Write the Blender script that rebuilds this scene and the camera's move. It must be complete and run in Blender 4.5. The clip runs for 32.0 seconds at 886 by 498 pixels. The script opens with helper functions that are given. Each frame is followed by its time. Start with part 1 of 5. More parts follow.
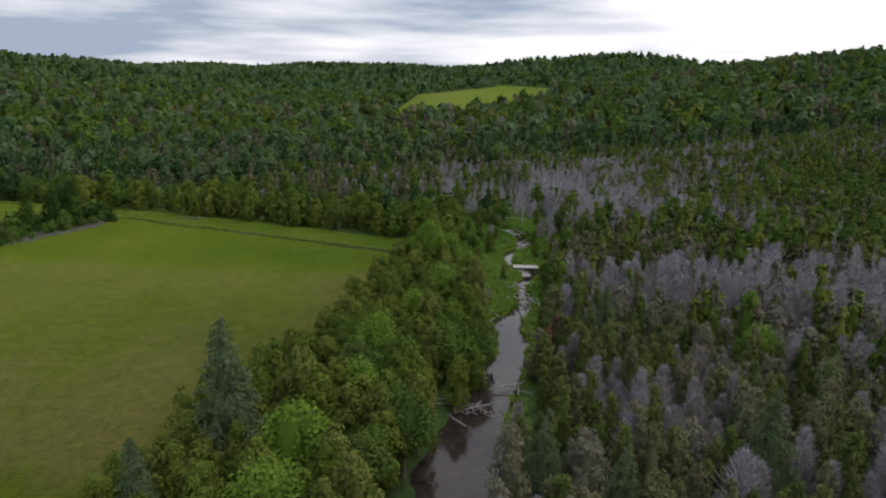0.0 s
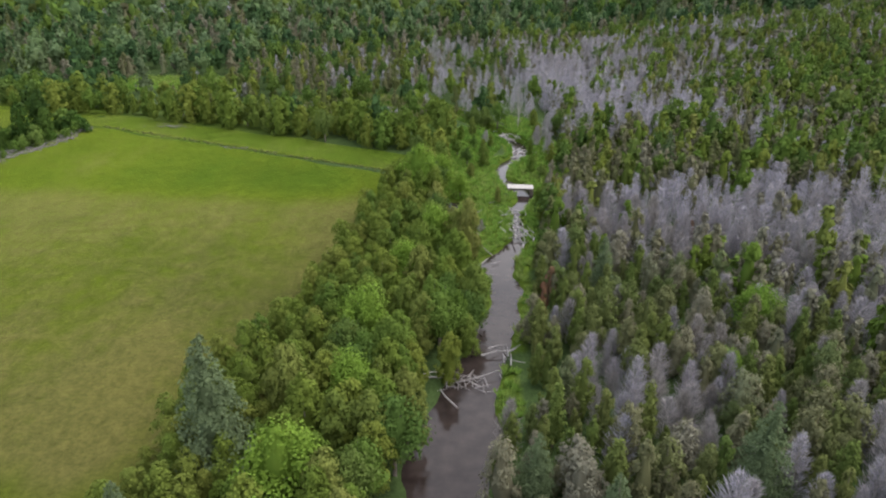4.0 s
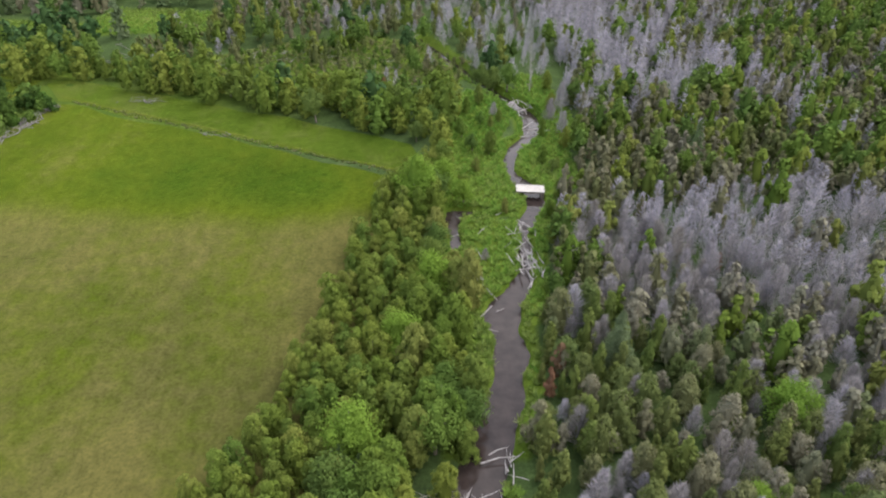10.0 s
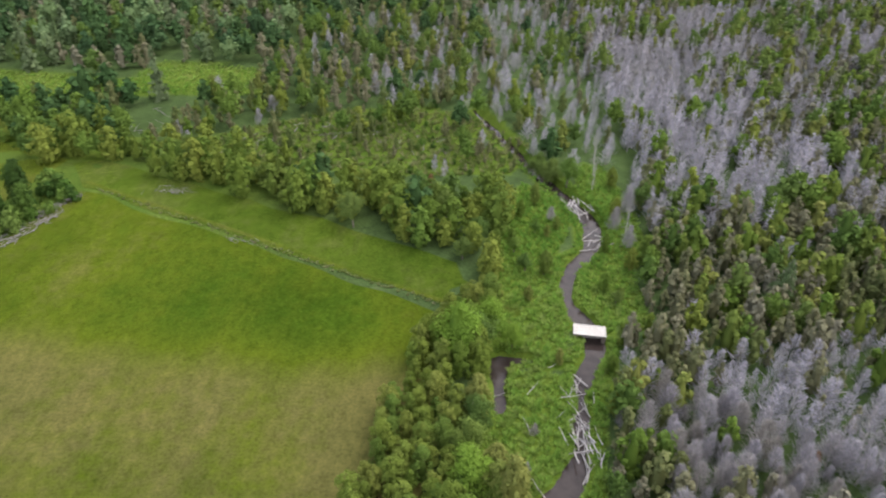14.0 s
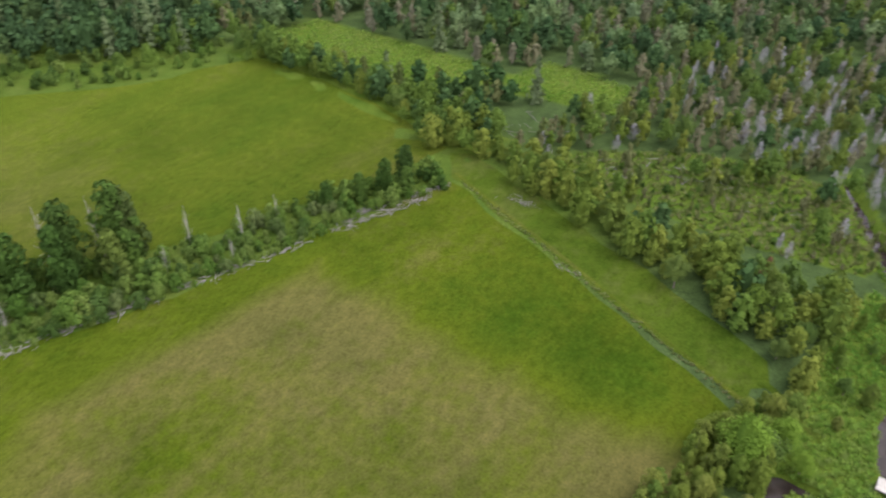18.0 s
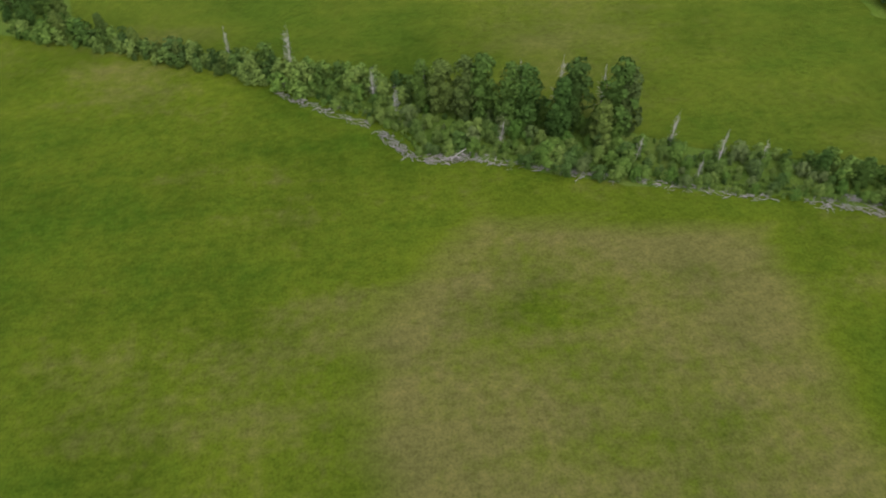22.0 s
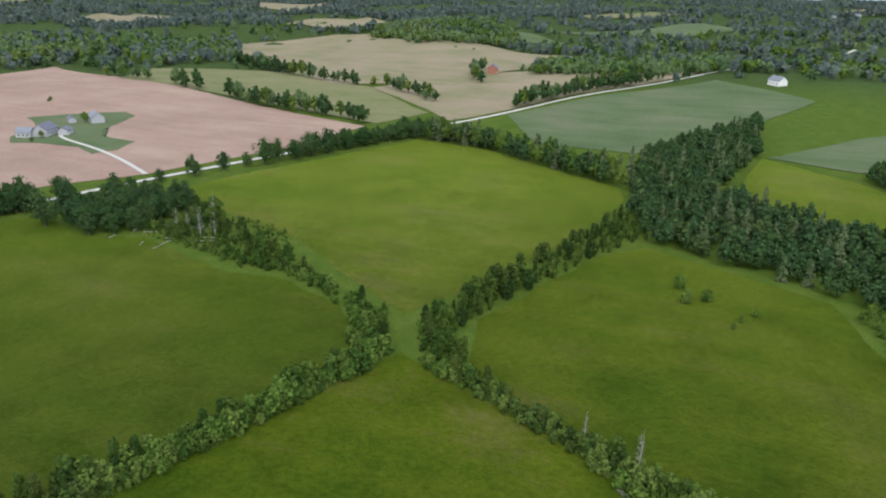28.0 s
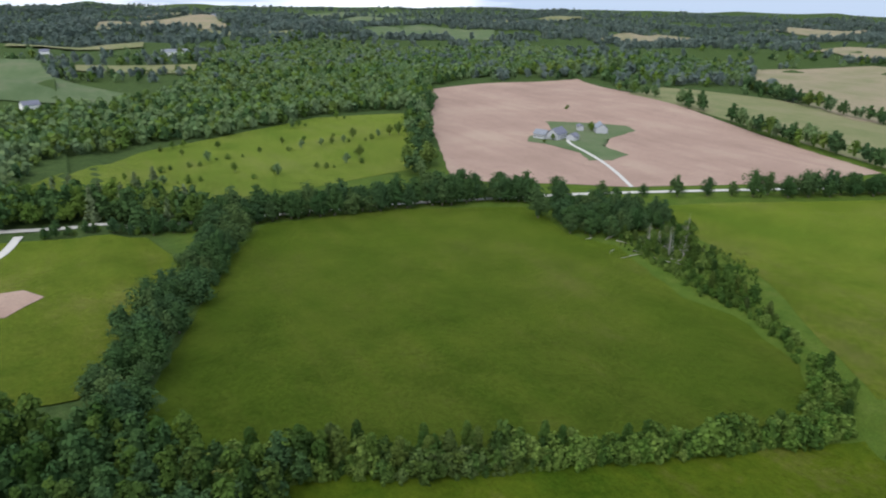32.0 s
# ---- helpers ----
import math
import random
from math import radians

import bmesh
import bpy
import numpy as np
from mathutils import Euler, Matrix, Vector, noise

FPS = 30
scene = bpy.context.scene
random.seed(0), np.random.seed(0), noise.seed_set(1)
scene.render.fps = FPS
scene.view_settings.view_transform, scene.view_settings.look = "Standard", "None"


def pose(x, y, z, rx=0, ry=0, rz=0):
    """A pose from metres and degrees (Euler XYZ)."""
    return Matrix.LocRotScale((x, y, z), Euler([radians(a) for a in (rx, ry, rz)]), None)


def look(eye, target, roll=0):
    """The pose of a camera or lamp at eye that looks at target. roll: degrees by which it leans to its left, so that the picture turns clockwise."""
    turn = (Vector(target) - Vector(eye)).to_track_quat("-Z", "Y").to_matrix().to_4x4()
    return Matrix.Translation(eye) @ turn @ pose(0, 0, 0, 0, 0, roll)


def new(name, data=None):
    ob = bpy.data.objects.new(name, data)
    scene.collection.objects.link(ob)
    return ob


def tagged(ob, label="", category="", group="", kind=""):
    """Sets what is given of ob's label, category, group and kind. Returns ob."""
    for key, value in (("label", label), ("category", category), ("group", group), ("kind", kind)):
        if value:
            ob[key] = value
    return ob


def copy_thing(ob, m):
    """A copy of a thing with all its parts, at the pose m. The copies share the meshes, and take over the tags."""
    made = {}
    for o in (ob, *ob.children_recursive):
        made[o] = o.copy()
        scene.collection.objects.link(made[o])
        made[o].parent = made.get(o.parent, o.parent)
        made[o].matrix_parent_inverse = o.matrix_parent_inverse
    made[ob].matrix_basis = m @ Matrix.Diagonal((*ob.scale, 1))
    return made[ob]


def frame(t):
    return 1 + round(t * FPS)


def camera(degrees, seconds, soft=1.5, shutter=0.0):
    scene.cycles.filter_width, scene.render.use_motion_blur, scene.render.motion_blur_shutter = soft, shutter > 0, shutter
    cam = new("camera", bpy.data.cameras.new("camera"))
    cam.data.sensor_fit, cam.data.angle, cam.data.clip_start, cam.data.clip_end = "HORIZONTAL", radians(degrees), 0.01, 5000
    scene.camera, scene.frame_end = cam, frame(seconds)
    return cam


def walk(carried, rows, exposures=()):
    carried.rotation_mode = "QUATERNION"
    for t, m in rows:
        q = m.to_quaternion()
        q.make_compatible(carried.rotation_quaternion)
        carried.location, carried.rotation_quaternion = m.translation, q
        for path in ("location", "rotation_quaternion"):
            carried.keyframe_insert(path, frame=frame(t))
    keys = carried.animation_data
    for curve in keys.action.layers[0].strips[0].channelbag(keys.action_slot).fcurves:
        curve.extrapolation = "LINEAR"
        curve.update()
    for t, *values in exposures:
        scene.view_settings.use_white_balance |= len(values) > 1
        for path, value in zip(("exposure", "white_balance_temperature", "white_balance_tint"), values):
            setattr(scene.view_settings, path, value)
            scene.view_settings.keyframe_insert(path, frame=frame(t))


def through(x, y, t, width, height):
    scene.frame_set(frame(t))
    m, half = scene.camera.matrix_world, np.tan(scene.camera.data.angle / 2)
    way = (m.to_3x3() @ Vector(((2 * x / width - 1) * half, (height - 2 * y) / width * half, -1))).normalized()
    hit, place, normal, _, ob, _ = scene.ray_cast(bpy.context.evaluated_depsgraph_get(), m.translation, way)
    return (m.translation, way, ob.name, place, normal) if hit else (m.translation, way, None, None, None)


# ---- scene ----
cam = camera(63.6, 32.0, soft=2.0, shutter=0.4)
# seconds, x, y, z, heading, pitch, roll
PATH = [
    (0.0, 0.00, 0.00, 35.65, -0.01, -12.22, 1.12),
    (0.5, 0.04, 3.10, 37.27, 0.02, -12.31, 1.02),
    (1.0, 0.08, 5.60, 38.82, 0.01, -12.37, 0.97),
    (1.5, 0.09, 7.24, 40.26, -0.02, -12.42, 0.90),
    (2.0, 0.04, 8.06, 41.59, -0.13, -12.91, 0.95),
    (2.5, 0.04, 8.36, 42.90, -0.32, -14.41, 0.98),
    (3.0, 0.09, 8.42, 44.20, -0.48, -17.40, 1.00),
    (3.5, 0.15, 8.39, 45.50, -0.63, -20.57, 1.05),
    (4.0, 0.15, 8.37, 46.79, -0.76, -23.76, 1.10),
    (4.5, 0.13, 8.37, 48.07, -0.86, -26.93, 1.12),
    (6.5, 0.47, 10.94, 53.46, -0.68, -33.30, 1.04),
    (7.0, 0.31, 12.65, 55.03, -0.66, -33.43, 0.95),
    (7.5, 0.22, 14.71, 56.53, -0.69, -33.56, 0.95),
    (8.0, 0.22, 17.19, 57.95, -0.69, -33.62, 0.97),
    (8.5, 0.30, 20.02, 59.36, -0.67, -33.65, 1.05),
    (9.0, 0.53, 23.10, 60.75, -0.51, -33.70, 0.94),
    (9.5, 0.99, 26.48, 61.98, -0.30, -33.71, 0.90),
    (10.0, 1.45, 30.07, 63.14, -0.05, -33.68, 0.83),
    (10.5, 1.77, 33.82, 64.25, 0.15, -33.64, 0.76),
    (11.0, 1.91, 37.60, 65.33, 0.29, -33.56, 0.73),
    (11.5, 1.85, 41.38, 66.43, 0.32, -33.47, 0.75),
    (12.0, 1.65, 45.09, 67.63, 0.26, -33.36, 0.82),
    (12.5, 1.37, 48.56, 68.89, 0.16, -33.18, 0.93),
    (13.0, 1.15, 51.39, 70.24, 0.03, -33.16, 1.01),
    (13.5, 0.94, 53.44, 71.62, 0.95, -33.23, 1.04),
    (14.0, 0.77, 54.78, 73.08, 4.53, -33.45, 1.10),
    (14.5, 0.63, 55.55, 74.70, 8.30, -33.79, 1.19),
    (16.5, -1.42, 54.23, 84.29, 18.35, -35.24, 1.49),
    (17.0, -1.38, 54.47, 85.51, 23.43, -35.36, 1.40),
    (17.5, -1.32, 54.75, 86.54, 28.06, -35.40, 1.33),
    (18.0, -1.23, 54.93, 87.56, 34.53, -36.19, 1.18),
    (18.5, -1.14, 55.22, 88.62, 41.90, -37.66, 1.10),
    (19.0, -1.08, 55.71, 89.74, 49.21, -39.12, 1.10),
    (19.5, -1.06, 56.30, 90.93, 55.93, -40.59, 1.02),
    (20.0, -1.04, 56.81, 92.19, 61.95, -42.08, 0.95),
    (20.5, -0.97, 57.18, 93.54, 67.11, -43.54, 0.91),
    (21.0, -0.88, 57.40, 94.97, 71.87, -44.98, 0.90),
    (21.5, -0.83, 57.56, 96.48, 76.59, -46.50, 0.96),
    (22.0, -0.89, 57.73, 97.98, 81.26, -47.98, 0.93),
    (22.5, -1.04, 57.91, 99.51, 85.81, -49.49, 0.98),
    (23.0, -1.24, 58.05, 101.07, 90.30, -51.02, 0.97),
    (23.5, -1.40, 58.14, 102.68, 94.79, -52.49, 0.94),
    (24.0, -1.50, 58.22, 104.29, 99.07, -53.68, 0.92),
    (24.5, -1.55, 58.30, 105.74, 102.97, -54.12, 0.75),
    (25.0, -1.59, 58.43, 106.83, 106.35, -49.62, 0.77),
    (25.5, -1.62, 58.53, 107.31, 108.62, -42.65, 1.00),
    (26.0, -1.65, 58.57, 107.55, 110.70, -35.50, 0.67),
    (26.5, -1.64, 58.52, 107.72, 112.54, -28.58, 0.67),
    (28.5, -1.51, 55.95, 109.70, 115.21, -19.32, 1.36),
    (29.0, -1.55, 55.81, 109.82, 121.73, -19.47, 1.25),
    (29.5, -1.61, 55.75, 109.87, 128.13, -19.62, 1.29),
    (30.0, -1.64, 55.71, 109.87, 133.72, -19.68, 1.24),
    (30.5, -1.64, 55.65, 109.87, 138.85, -19.75, 1.19),
    (31.0, -1.62, 55.55, 109.90, 143.73, -19.80, 1.14),
    (31.5, -1.61, 55.46, 109.95, 147.96, -19.81, 1.06),
    (32.0, -1.61, 55.39, 109.98, 151.86, -19.82, 0.96),
]
EXPOSURES = [(0.0, -0.95, 6300, 14.0), (2.0, -0.93, 6300, 14.4), (2.5, -0.8, 6300, 14.5), (3.0, -0.4, 6300, 14.6), (3.5, -0.08, 6300, 14.8), (4.0, 0.18, 6300, 14.9), (7.0, 0.4, 6310, 15.5), (8.0, 0.38, 6314, 15.6), (10.0, 0.4, 6321, 15.8), (14.0, 0.46, 6335, 16.1), (18.0, 0.37, 6350, 16.5), (20.0, 0.2, 6333, 15.2), (23.0, 0.06, 6308, 13.2), (25.0, 0.1, 6325, 11.2), (26.0, 0.16, 6350, 10.0), (28.5, -0.3, 6080, 9.5), (30.0, -0.33, 6080, 9.5), (32.0, -0.28, 6080, 9.5)]
walk(cam, [(t, pose(x, y, z, 90 + p, 0, h) @ pose(0, 0, 0, 0, 0, r)) for t, x, y, z, h, p, r in PATH], EXPOSURES)


# ---- sky and sun: overcast ----
def link(nt, a, b):
    nt.links.new(a, b)


def node(nt, kind, **values):
    n = nt.nodes.new(kind)
    for key, value in values.items():
        if key in n.inputs:
            n.inputs[key].default_value = value
    return n


world = bpy.data.worlds.new("overcast_sky")
scene.world = world
world.use_nodes = True
wt = world.node_tree
wt.nodes.clear()
w_out = wt.nodes.new("ShaderNodeOutputWorld")
w_sky = wt.nodes.new("ShaderNodeTexSky")
w_sky.sky_type = "NISHITA"
w_sky.sun_disc = False
w_sky.sun_elevation = radians(52)
w_sky.sun_rotation = radians(50)
w_bg_sky = node(wt, "ShaderNodeBackground", Strength=0.1)
link(wt, w_sky.outputs[0], w_bg_sky.inputs["Color"])
w_co = wt.nodes.new("ShaderNodeTexCoord")
w_map = wt.nodes.new("ShaderNodeMapping")
w_map.inputs["Scale"].default_value = (1.6, 1.6, 14.0)
link(wt, w_co.outputs["Generated"], w_map.inputs["Vector"])
w_noise = node(wt, "ShaderNodeTexNoise", Scale=1.7, Detail=6.0, Roughness=0.5)
link(wt, w_map.outputs[0], w_noise.inputs["Vector"])
w_ramp = wt.nodes.new("ShaderNodeValToRGB")
w_ramp.color_ramp.elements[0].position = 0.34
w_ramp.color_ramp.elements[0].color = (0.40, 0.47, 0.58, 1)
w_ramp.color_ramp.elements[1].position = 0.56
w_ramp.color_ramp.elements[1].color = (1.1, 1.09, 1.08, 1)
w_sep = wt.nodes.new("ShaderNodeSeparateXYZ")
link(wt, w_co.outputs["Generated"], w_sep.inputs[0])
w_side = wt.nodes.new("ShaderNodeMath")  # brighter cloud on the sun's side
w_side.operation = "MULTIPLY_ADD"
w_side.inputs[1].default_value = 0.4
link(wt, w_sep.outputs[0], w_side.inputs[0])
link(wt, w_noise.outputs[0], w_side.inputs[2])
link(wt, w_side.outputs[0], w_ramp.inputs[0])
w_bg_cloud = node(wt, "ShaderNodeBackground", Strength=1.95)
link(wt, w_ramp.outputs[0], w_bg_cloud.inputs["Color"])
w_mix = wt.nodes.new("ShaderNodeMixShader")
w_mix.inputs[0].default_value = 0.9
link(wt, w_bg_sky.outputs[0], w_mix.inputs[1])
link(wt, w_bg_cloud.outputs[0], w_mix.inputs[2])
link(wt, w_mix.outputs[0], w_out.inputs[0])

sun = new("sun", bpy.data.lights.new("sun", "SUN"))
sun.data.energy, sun.data.angle, sun.data.color = 1.5, radians(25), (1.0, 0.96, 0.9)
sun.matrix_world = look((60, 50, 120), (0, 0, 0))


# ---- materials ----
def material(name, rough=0.9, spec=0.2):
    m = bpy.data.materials.new(name)
    m.use_nodes = True
    b = m.node_tree.nodes["Principled BSDF"]
    b.inputs["Roughness"].default_value = rough
    b.inputs["Specular IOR Level"].default_value = spec
    return m, m.node_tree, b


def tex(nt, scale, detail=3.0, rough=0.55, squash=None, turn=0.0):
    co = nt.nodes.new("ShaderNodeNewGeometry")
    mp = nt.nodes.new("ShaderNodeMapping")
    if squash:
        mp.inputs["Scale"].default_value = squash
    mp.inputs["Rotation"].default_value = (0, 0, radians(turn))
    link(nt, co.outputs["Position"], mp.inputs["Vector"])
    n = node(nt, "ShaderNodeTexNoise", Scale=scale, Detail=detail, Roughness=rough)
    link(nt, mp.outputs[0], n.inputs["Vector"])
    return n.outputs[0]


def ramp(nt, fac, stops):
    r = nt.nodes.new("ShaderNodeValToRGB")
    el = r.color_ramp.elements
    while len(el) < len(stops):
        el.new(0.5)
    for e, (p, c) in zip(el, stops):
        e.position, e.color = p, (*c, 1)
    link(nt, fac, r.inputs[0])
    return r.outputs[0]


def mix(nt, fac, a, b, blend="MIX"):
    m = nt.nodes.new("ShaderNodeMix")
    m.data_type, m.blend_type = "RGBA", blend
    for sock, v in ((m.inputs[0], fac), (m.inputs[6], a), (m.inputs[7], b)):
        if isinstance(v, bpy.types.NodeSocket):
            link(nt, v, sock)
        else:
            sock.default_value = (*v, 1) if isinstance(v, tuple) else v
    return m.outputs[2]


def calc(nt, op, a, b=0.0):
    m = nt.nodes.new("ShaderNodeMath")
    m.operation = op
    for sock, v in ((m.inputs[0], a), (m.inputs[1], b)):
        if isinstance(v, bpy.types.NodeSocket):
            link(nt, v, sock)
        else:
            sock.default_value = v
    return m.outputs[0]


def bump(nt, b, height, strength=0.4, distance=0.2):
    n = node(nt, "ShaderNodeBump", Strength=strength, Distance=distance)
    link(nt, height, n.inputs["Height"])
    link(nt, n.outputs[0], b.inputs["Normal"])


def foliage(name, colours, through=0.25, uneven=1.0):
    """Leaves: each tree has its own shade, each clump varies round it."""
    m, nt, b = material(name, 0.85, 0.04)
    obj = nt.nodes.new("ShaderNodeObjectInfo")
    at = nt.nodes.new("ShaderNodeAttribute")
    at.attribute_name = "tint"
    given = calc(nt, "GREATER_THAN", at.outputs["Fac"], 0.0001)
    tree = calc(nt, "ADD", calc(nt, "MULTIPLY", obj.outputs["Random"], calc(nt, "SUBTRACT", 1.0, given)), at.outputs["Fac"])
    n = len(colours)
    shade = ramp(nt, tree, [(i / (n - 1), c) for i, c in enumerate(colours)])
    geo = nt.nodes.new("ShaderNodeNewGeometry")
    leaf = ramp(nt, geo.outputs["Random Per Island"], [(0.0, tuple(1 - v * uneven for v in (0.16, 0.15, 0.18))), (0.5, (1.0, 1.0, 1.0)), (1.0, tuple(1 + v * uneven for v in (0.18, 0.16, 0.1)))])
    col = mix(nt, 1.0, shade, leaf, "MULTIPLY")
    link(nt, col, b.inputs["Base Color"])
    tr = nt.nodes.new("ShaderNodeBsdfTranslucent")
    link(nt, col, tr.inputs["Color"])
    ms = nt.nodes.new("ShaderNodeMixShader")
    ms.inputs[0].default_value = through
    link(nt, b.outputs[0], ms.inputs[1])
    link(nt, tr.outputs[0], ms.inputs[2])
    link(nt, ms.outputs[0], nt.nodes["Material Output"].inputs["Surface"])
    return m


def plain(name, a, c, scale, rough=0.85, spec=0.25, squash=None):
    m, nt, b = material(name, rough, spec)
    f = tex(nt, scale, 5.0, 0.6, squash)
    link(nt, ramp(nt, f, [(0.3, a), (0.7, c)]), b.inputs["Base Color"])
    bump(nt, b, f, 0.3, 0.05)
    return m


def meadow(name, lush, mid, dry, dryness=0.5, streak=30.0, patch=None, even=False):
    """Hay and pasture: broad patches, mown streaks, fine tussocks. patch: the sides (normal x, normal y, reach) of a dry area."""
    m, nt, b = material(name, 0.95, 0.02)
    b.inputs["Sheen Weight"].default_value = 0.0 if even else 1.0
    b.inputs["Sheen Roughness"].default_value = 0.28
    b.inputs["Sheen Tint"].default_value = (0.36, 0.5, 0.05, 1)
    broad = tex(nt, 0.016, 4.0, 0.55)
    lines = tex(nt, 0.11, 3.0, 0.5, (1.0, 0.16, 1.0), streak)
    mott = tex(nt, 0.35, 4.0, 0.6)
    tuft = tex(nt, 2.2, 5.0, 0.7)
    f = calc(nt, "ADD", calc(nt, "MULTIPLY", broad, 0.6), calc(nt, "ADD", calc(nt, "MULTIPLY", lines, 0.28), calc(nt, "MULTIPLY", mott, 0.22)))
    if patch:
        co = nt.nodes.new("ShaderNodeNewGeometry")
        d = None
        for nx, ny, c in patch:
            dot = nt.nodes.new("ShaderNodeVectorMath")
            dot.operation = "DOT_PRODUCT"
            dot.inputs[1].default_value = (nx, ny, 0)
            link(nt, co.outputs["Position"], dot.inputs[0])
            e = calc(nt, "SUBTRACT", dot.outputs["Value"], c)
            d = e if d is None else calc(nt, "MAXIMUM", d, e)
        d = calc(nt, "ADD", d, calc(nt, "MULTIPLY", calc(nt, "SUBTRACT", mott, 0.5), 14.0))
        d = calc(nt, "ADD", d, calc(nt, "MULTIPLY", calc(nt, "SUBTRACT", broad, 0.5), 16.0))
        inside = nt.nodes.new("ShaderNodeMapRange")
        inside.interpolation_type = "SMOOTHSTEP"
        for i, v in enumerate((5.0, -9.0, 0.0, 0.182)):
            inside.inputs[1 + i].default_value = v
        link(nt, d, inside.inputs[0])
        f = calc(nt, "ADD", f, inside.outputs[0])
    k = 0.52 + (0.5 - dryness) * 0.3
    col = ramp(nt, f, [(k - 0.1, lush), (k + 0.03, mid), (k + 0.17, dry)])
    fine = ramp(nt, tuft, [(0.3, (0.68, 0.71, 0.66)), (0.5, (1.0, 1.0, 1.0)), (0.72, (1.26, 1.24, 1.2))])
    clump = ramp(nt, tex(nt, 0.8, 4.0, 0.65, (1.0, 0.6, 1.0), streak), [(0.3, (0.78, 0.8, 0.76)), (0.5, (1.0, 1.0, 1.0)), (0.7, (1.2, 1.18, 1.16))])
    shade = ramp(nt, tex(nt, 0.05, 4.0, 0.6), [(0.34, (0.78, 0.82, 0.8)), (0.5, (1.0, 1.0, 1.0)), (0.68, (1.14, 1.1, 1.08))])
    if not even:
        col = mix(nt, 1.0, mix(nt, 1.0, col, clump, "MULTIPLY"), shade, "MULTIPLY")
    link(nt, mix(nt, 1.0, col, fine, "MULTIPLY"), b.inputs["Base Color"])
    bump(nt, b, calc(nt, "ADD", tuft, mott), 0.5, 0.25)
    return m


LEAF_CEDAR = foliage("cedar_leaf", [(0.109, 0.160, 0.026), (0.156, 0.187, 0.034), (0.082, 0.136, 0.022), (0.168, 0.183, 0.047), (0.098, 0.156, 0.025), (0.140, 0.172, 0.030)], 0.15)
LEAF_YOUNG = foliage("young_cedar_leaf", [(0.102, 0.152, 0.025), (0.139, 0.176, 0.030), (0.082, 0.135, 0.025), (0.156, 0.180, 0.037), (0.115, 0.164, 0.028)], 0.12)
LEAF_POOR = foliage("thin_cedar_leaf", [(0.095, 0.13, 0.04), (0.125, 0.15, 0.048), (0.155, 0.155, 0.08), (0.185, 0.178, 0.11), (0.205, 0.195, 0.145), (0.105, 0.145, 0.042)], 0.2)
LEAF_BROAD = foliage("broad_leaf", [(0.081, 0.145, 0.029), (0.115, 0.178, 0.032), (0.072, 0.123, 0.028), (0.111, 0.157, 0.038), (0.140, 0.196, 0.039)], 0.22)
LEAF_BRIGHT = foliage("bright_leaf", [(0.155, 0.255, 0.036), (0.185, 0.285, 0.042), (0.14, 0.235, 0.036)], 0.35)
LEAF_HEDGE = foliage("hedge_leaf", [(0.034, 0.072, 0.016), (0.049, 0.094, 0.020), (0.076, 0.123, 0.025), (0.029, 0.060, 0.016), (0.094, 0.133, 0.029), (0.054, 0.081, 0.025)], 0.2, 2.0)
LEAF_SPRUCE = foliage("spruce_needle", [(0.115, 0.155, 0.075), (0.13, 0.17, 0.085), (0.095, 0.14, 0.058)], 0.2)
LEAF_DARK = foliage("dark_wood_leaf", [(0.039, 0.083, 0.028), (0.055, 0.102, 0.033), (0.044, 0.086, 0.036), (0.075, 0.117, 0.039)], 0.2)
# far woods: haze painted in as paler, slightly bluer leaf greens
LEAF_FAR_HAZE = foliage("far_haze_leaf", [(0.095, 0.165, 0.07), (0.125, 0.20, 0.085), (0.16, 0.23, 0.095), (0.135, 0.20, 0.10), (0.185, 0.25, 0.11)], 0.35)
LEAF_RUST = foliage("rust_leaf", [(0.19, 0.10, 0.06), (0.17, 0.11, 0.065)], 0.2)
TWIG_GREY = foliage("dead_twig", [(0.33, 0.315, 0.36), (0.27, 0.25, 0.24), (0.38, 0.365, 0.415), (0.26, 0.24, 0.225), (0.35, 0.33, 0.375)], 0.15, 2.6)
TWIG_FAR = foliage("far_dead_twig", [(0.32, 0.305, 0.35), (0.37, 0.355, 0.405), (0.28, 0.262, 0.275)], 0.15, 2.6)
# farthest woods: the blue haze of distance is mixed into these leaf colours
LEAF_DISTANT_HAZE = foliage("distant_haze_leaf", [(0.125, 0.172, 0.155), (0.15, 0.197, 0.17), (0.135, 0.178, 0.165), (0.17, 0.21, 0.18)], 0.45)
LEAF_SHRUB = foliage("shrub_leaf", [(0.061, 0.122, 0.022), (0.101, 0.166, 0.033), (0.126, 0.180, 0.043), (0.050, 0.097, 0.022), (0.112, 0.148, 0.054)], 0.2, 2.0)
LEAF_CONE = foliage("slim_cedar_leaf", [(0.085, 0.125, 0.03), (0.115, 0.145, 0.036), (0.135, 0.15, 0.048), (0.10, 0.14, 0.032)], 0.15)
ROUGH_GRASS = foliage("rough_grass_blade", [(0.156, 0.203, 0.055), (0.211, 0.226, 0.094), (0.250, 0.242, 0.140), (0.187, 0.218, 0.062)], 0.5)
SEDGE = foliage("sedge_blade", [(0.10, 0.21, 0.035), (0.15, 0.27, 0.045), (0.2, 0.31, 0.06), (0.22, 0.28, 0.08), (0.12, 0.24, 0.04)], 0.4, 1.6)
BARK = plain("bark", (0.09, 0.07, 0.055), (0.2, 0.17, 0.14), 6.0)
BRUSH = plain("grey_brush", (0.13, 0.12, 0.11), (0.29, 0.27, 0.26), 3.0)
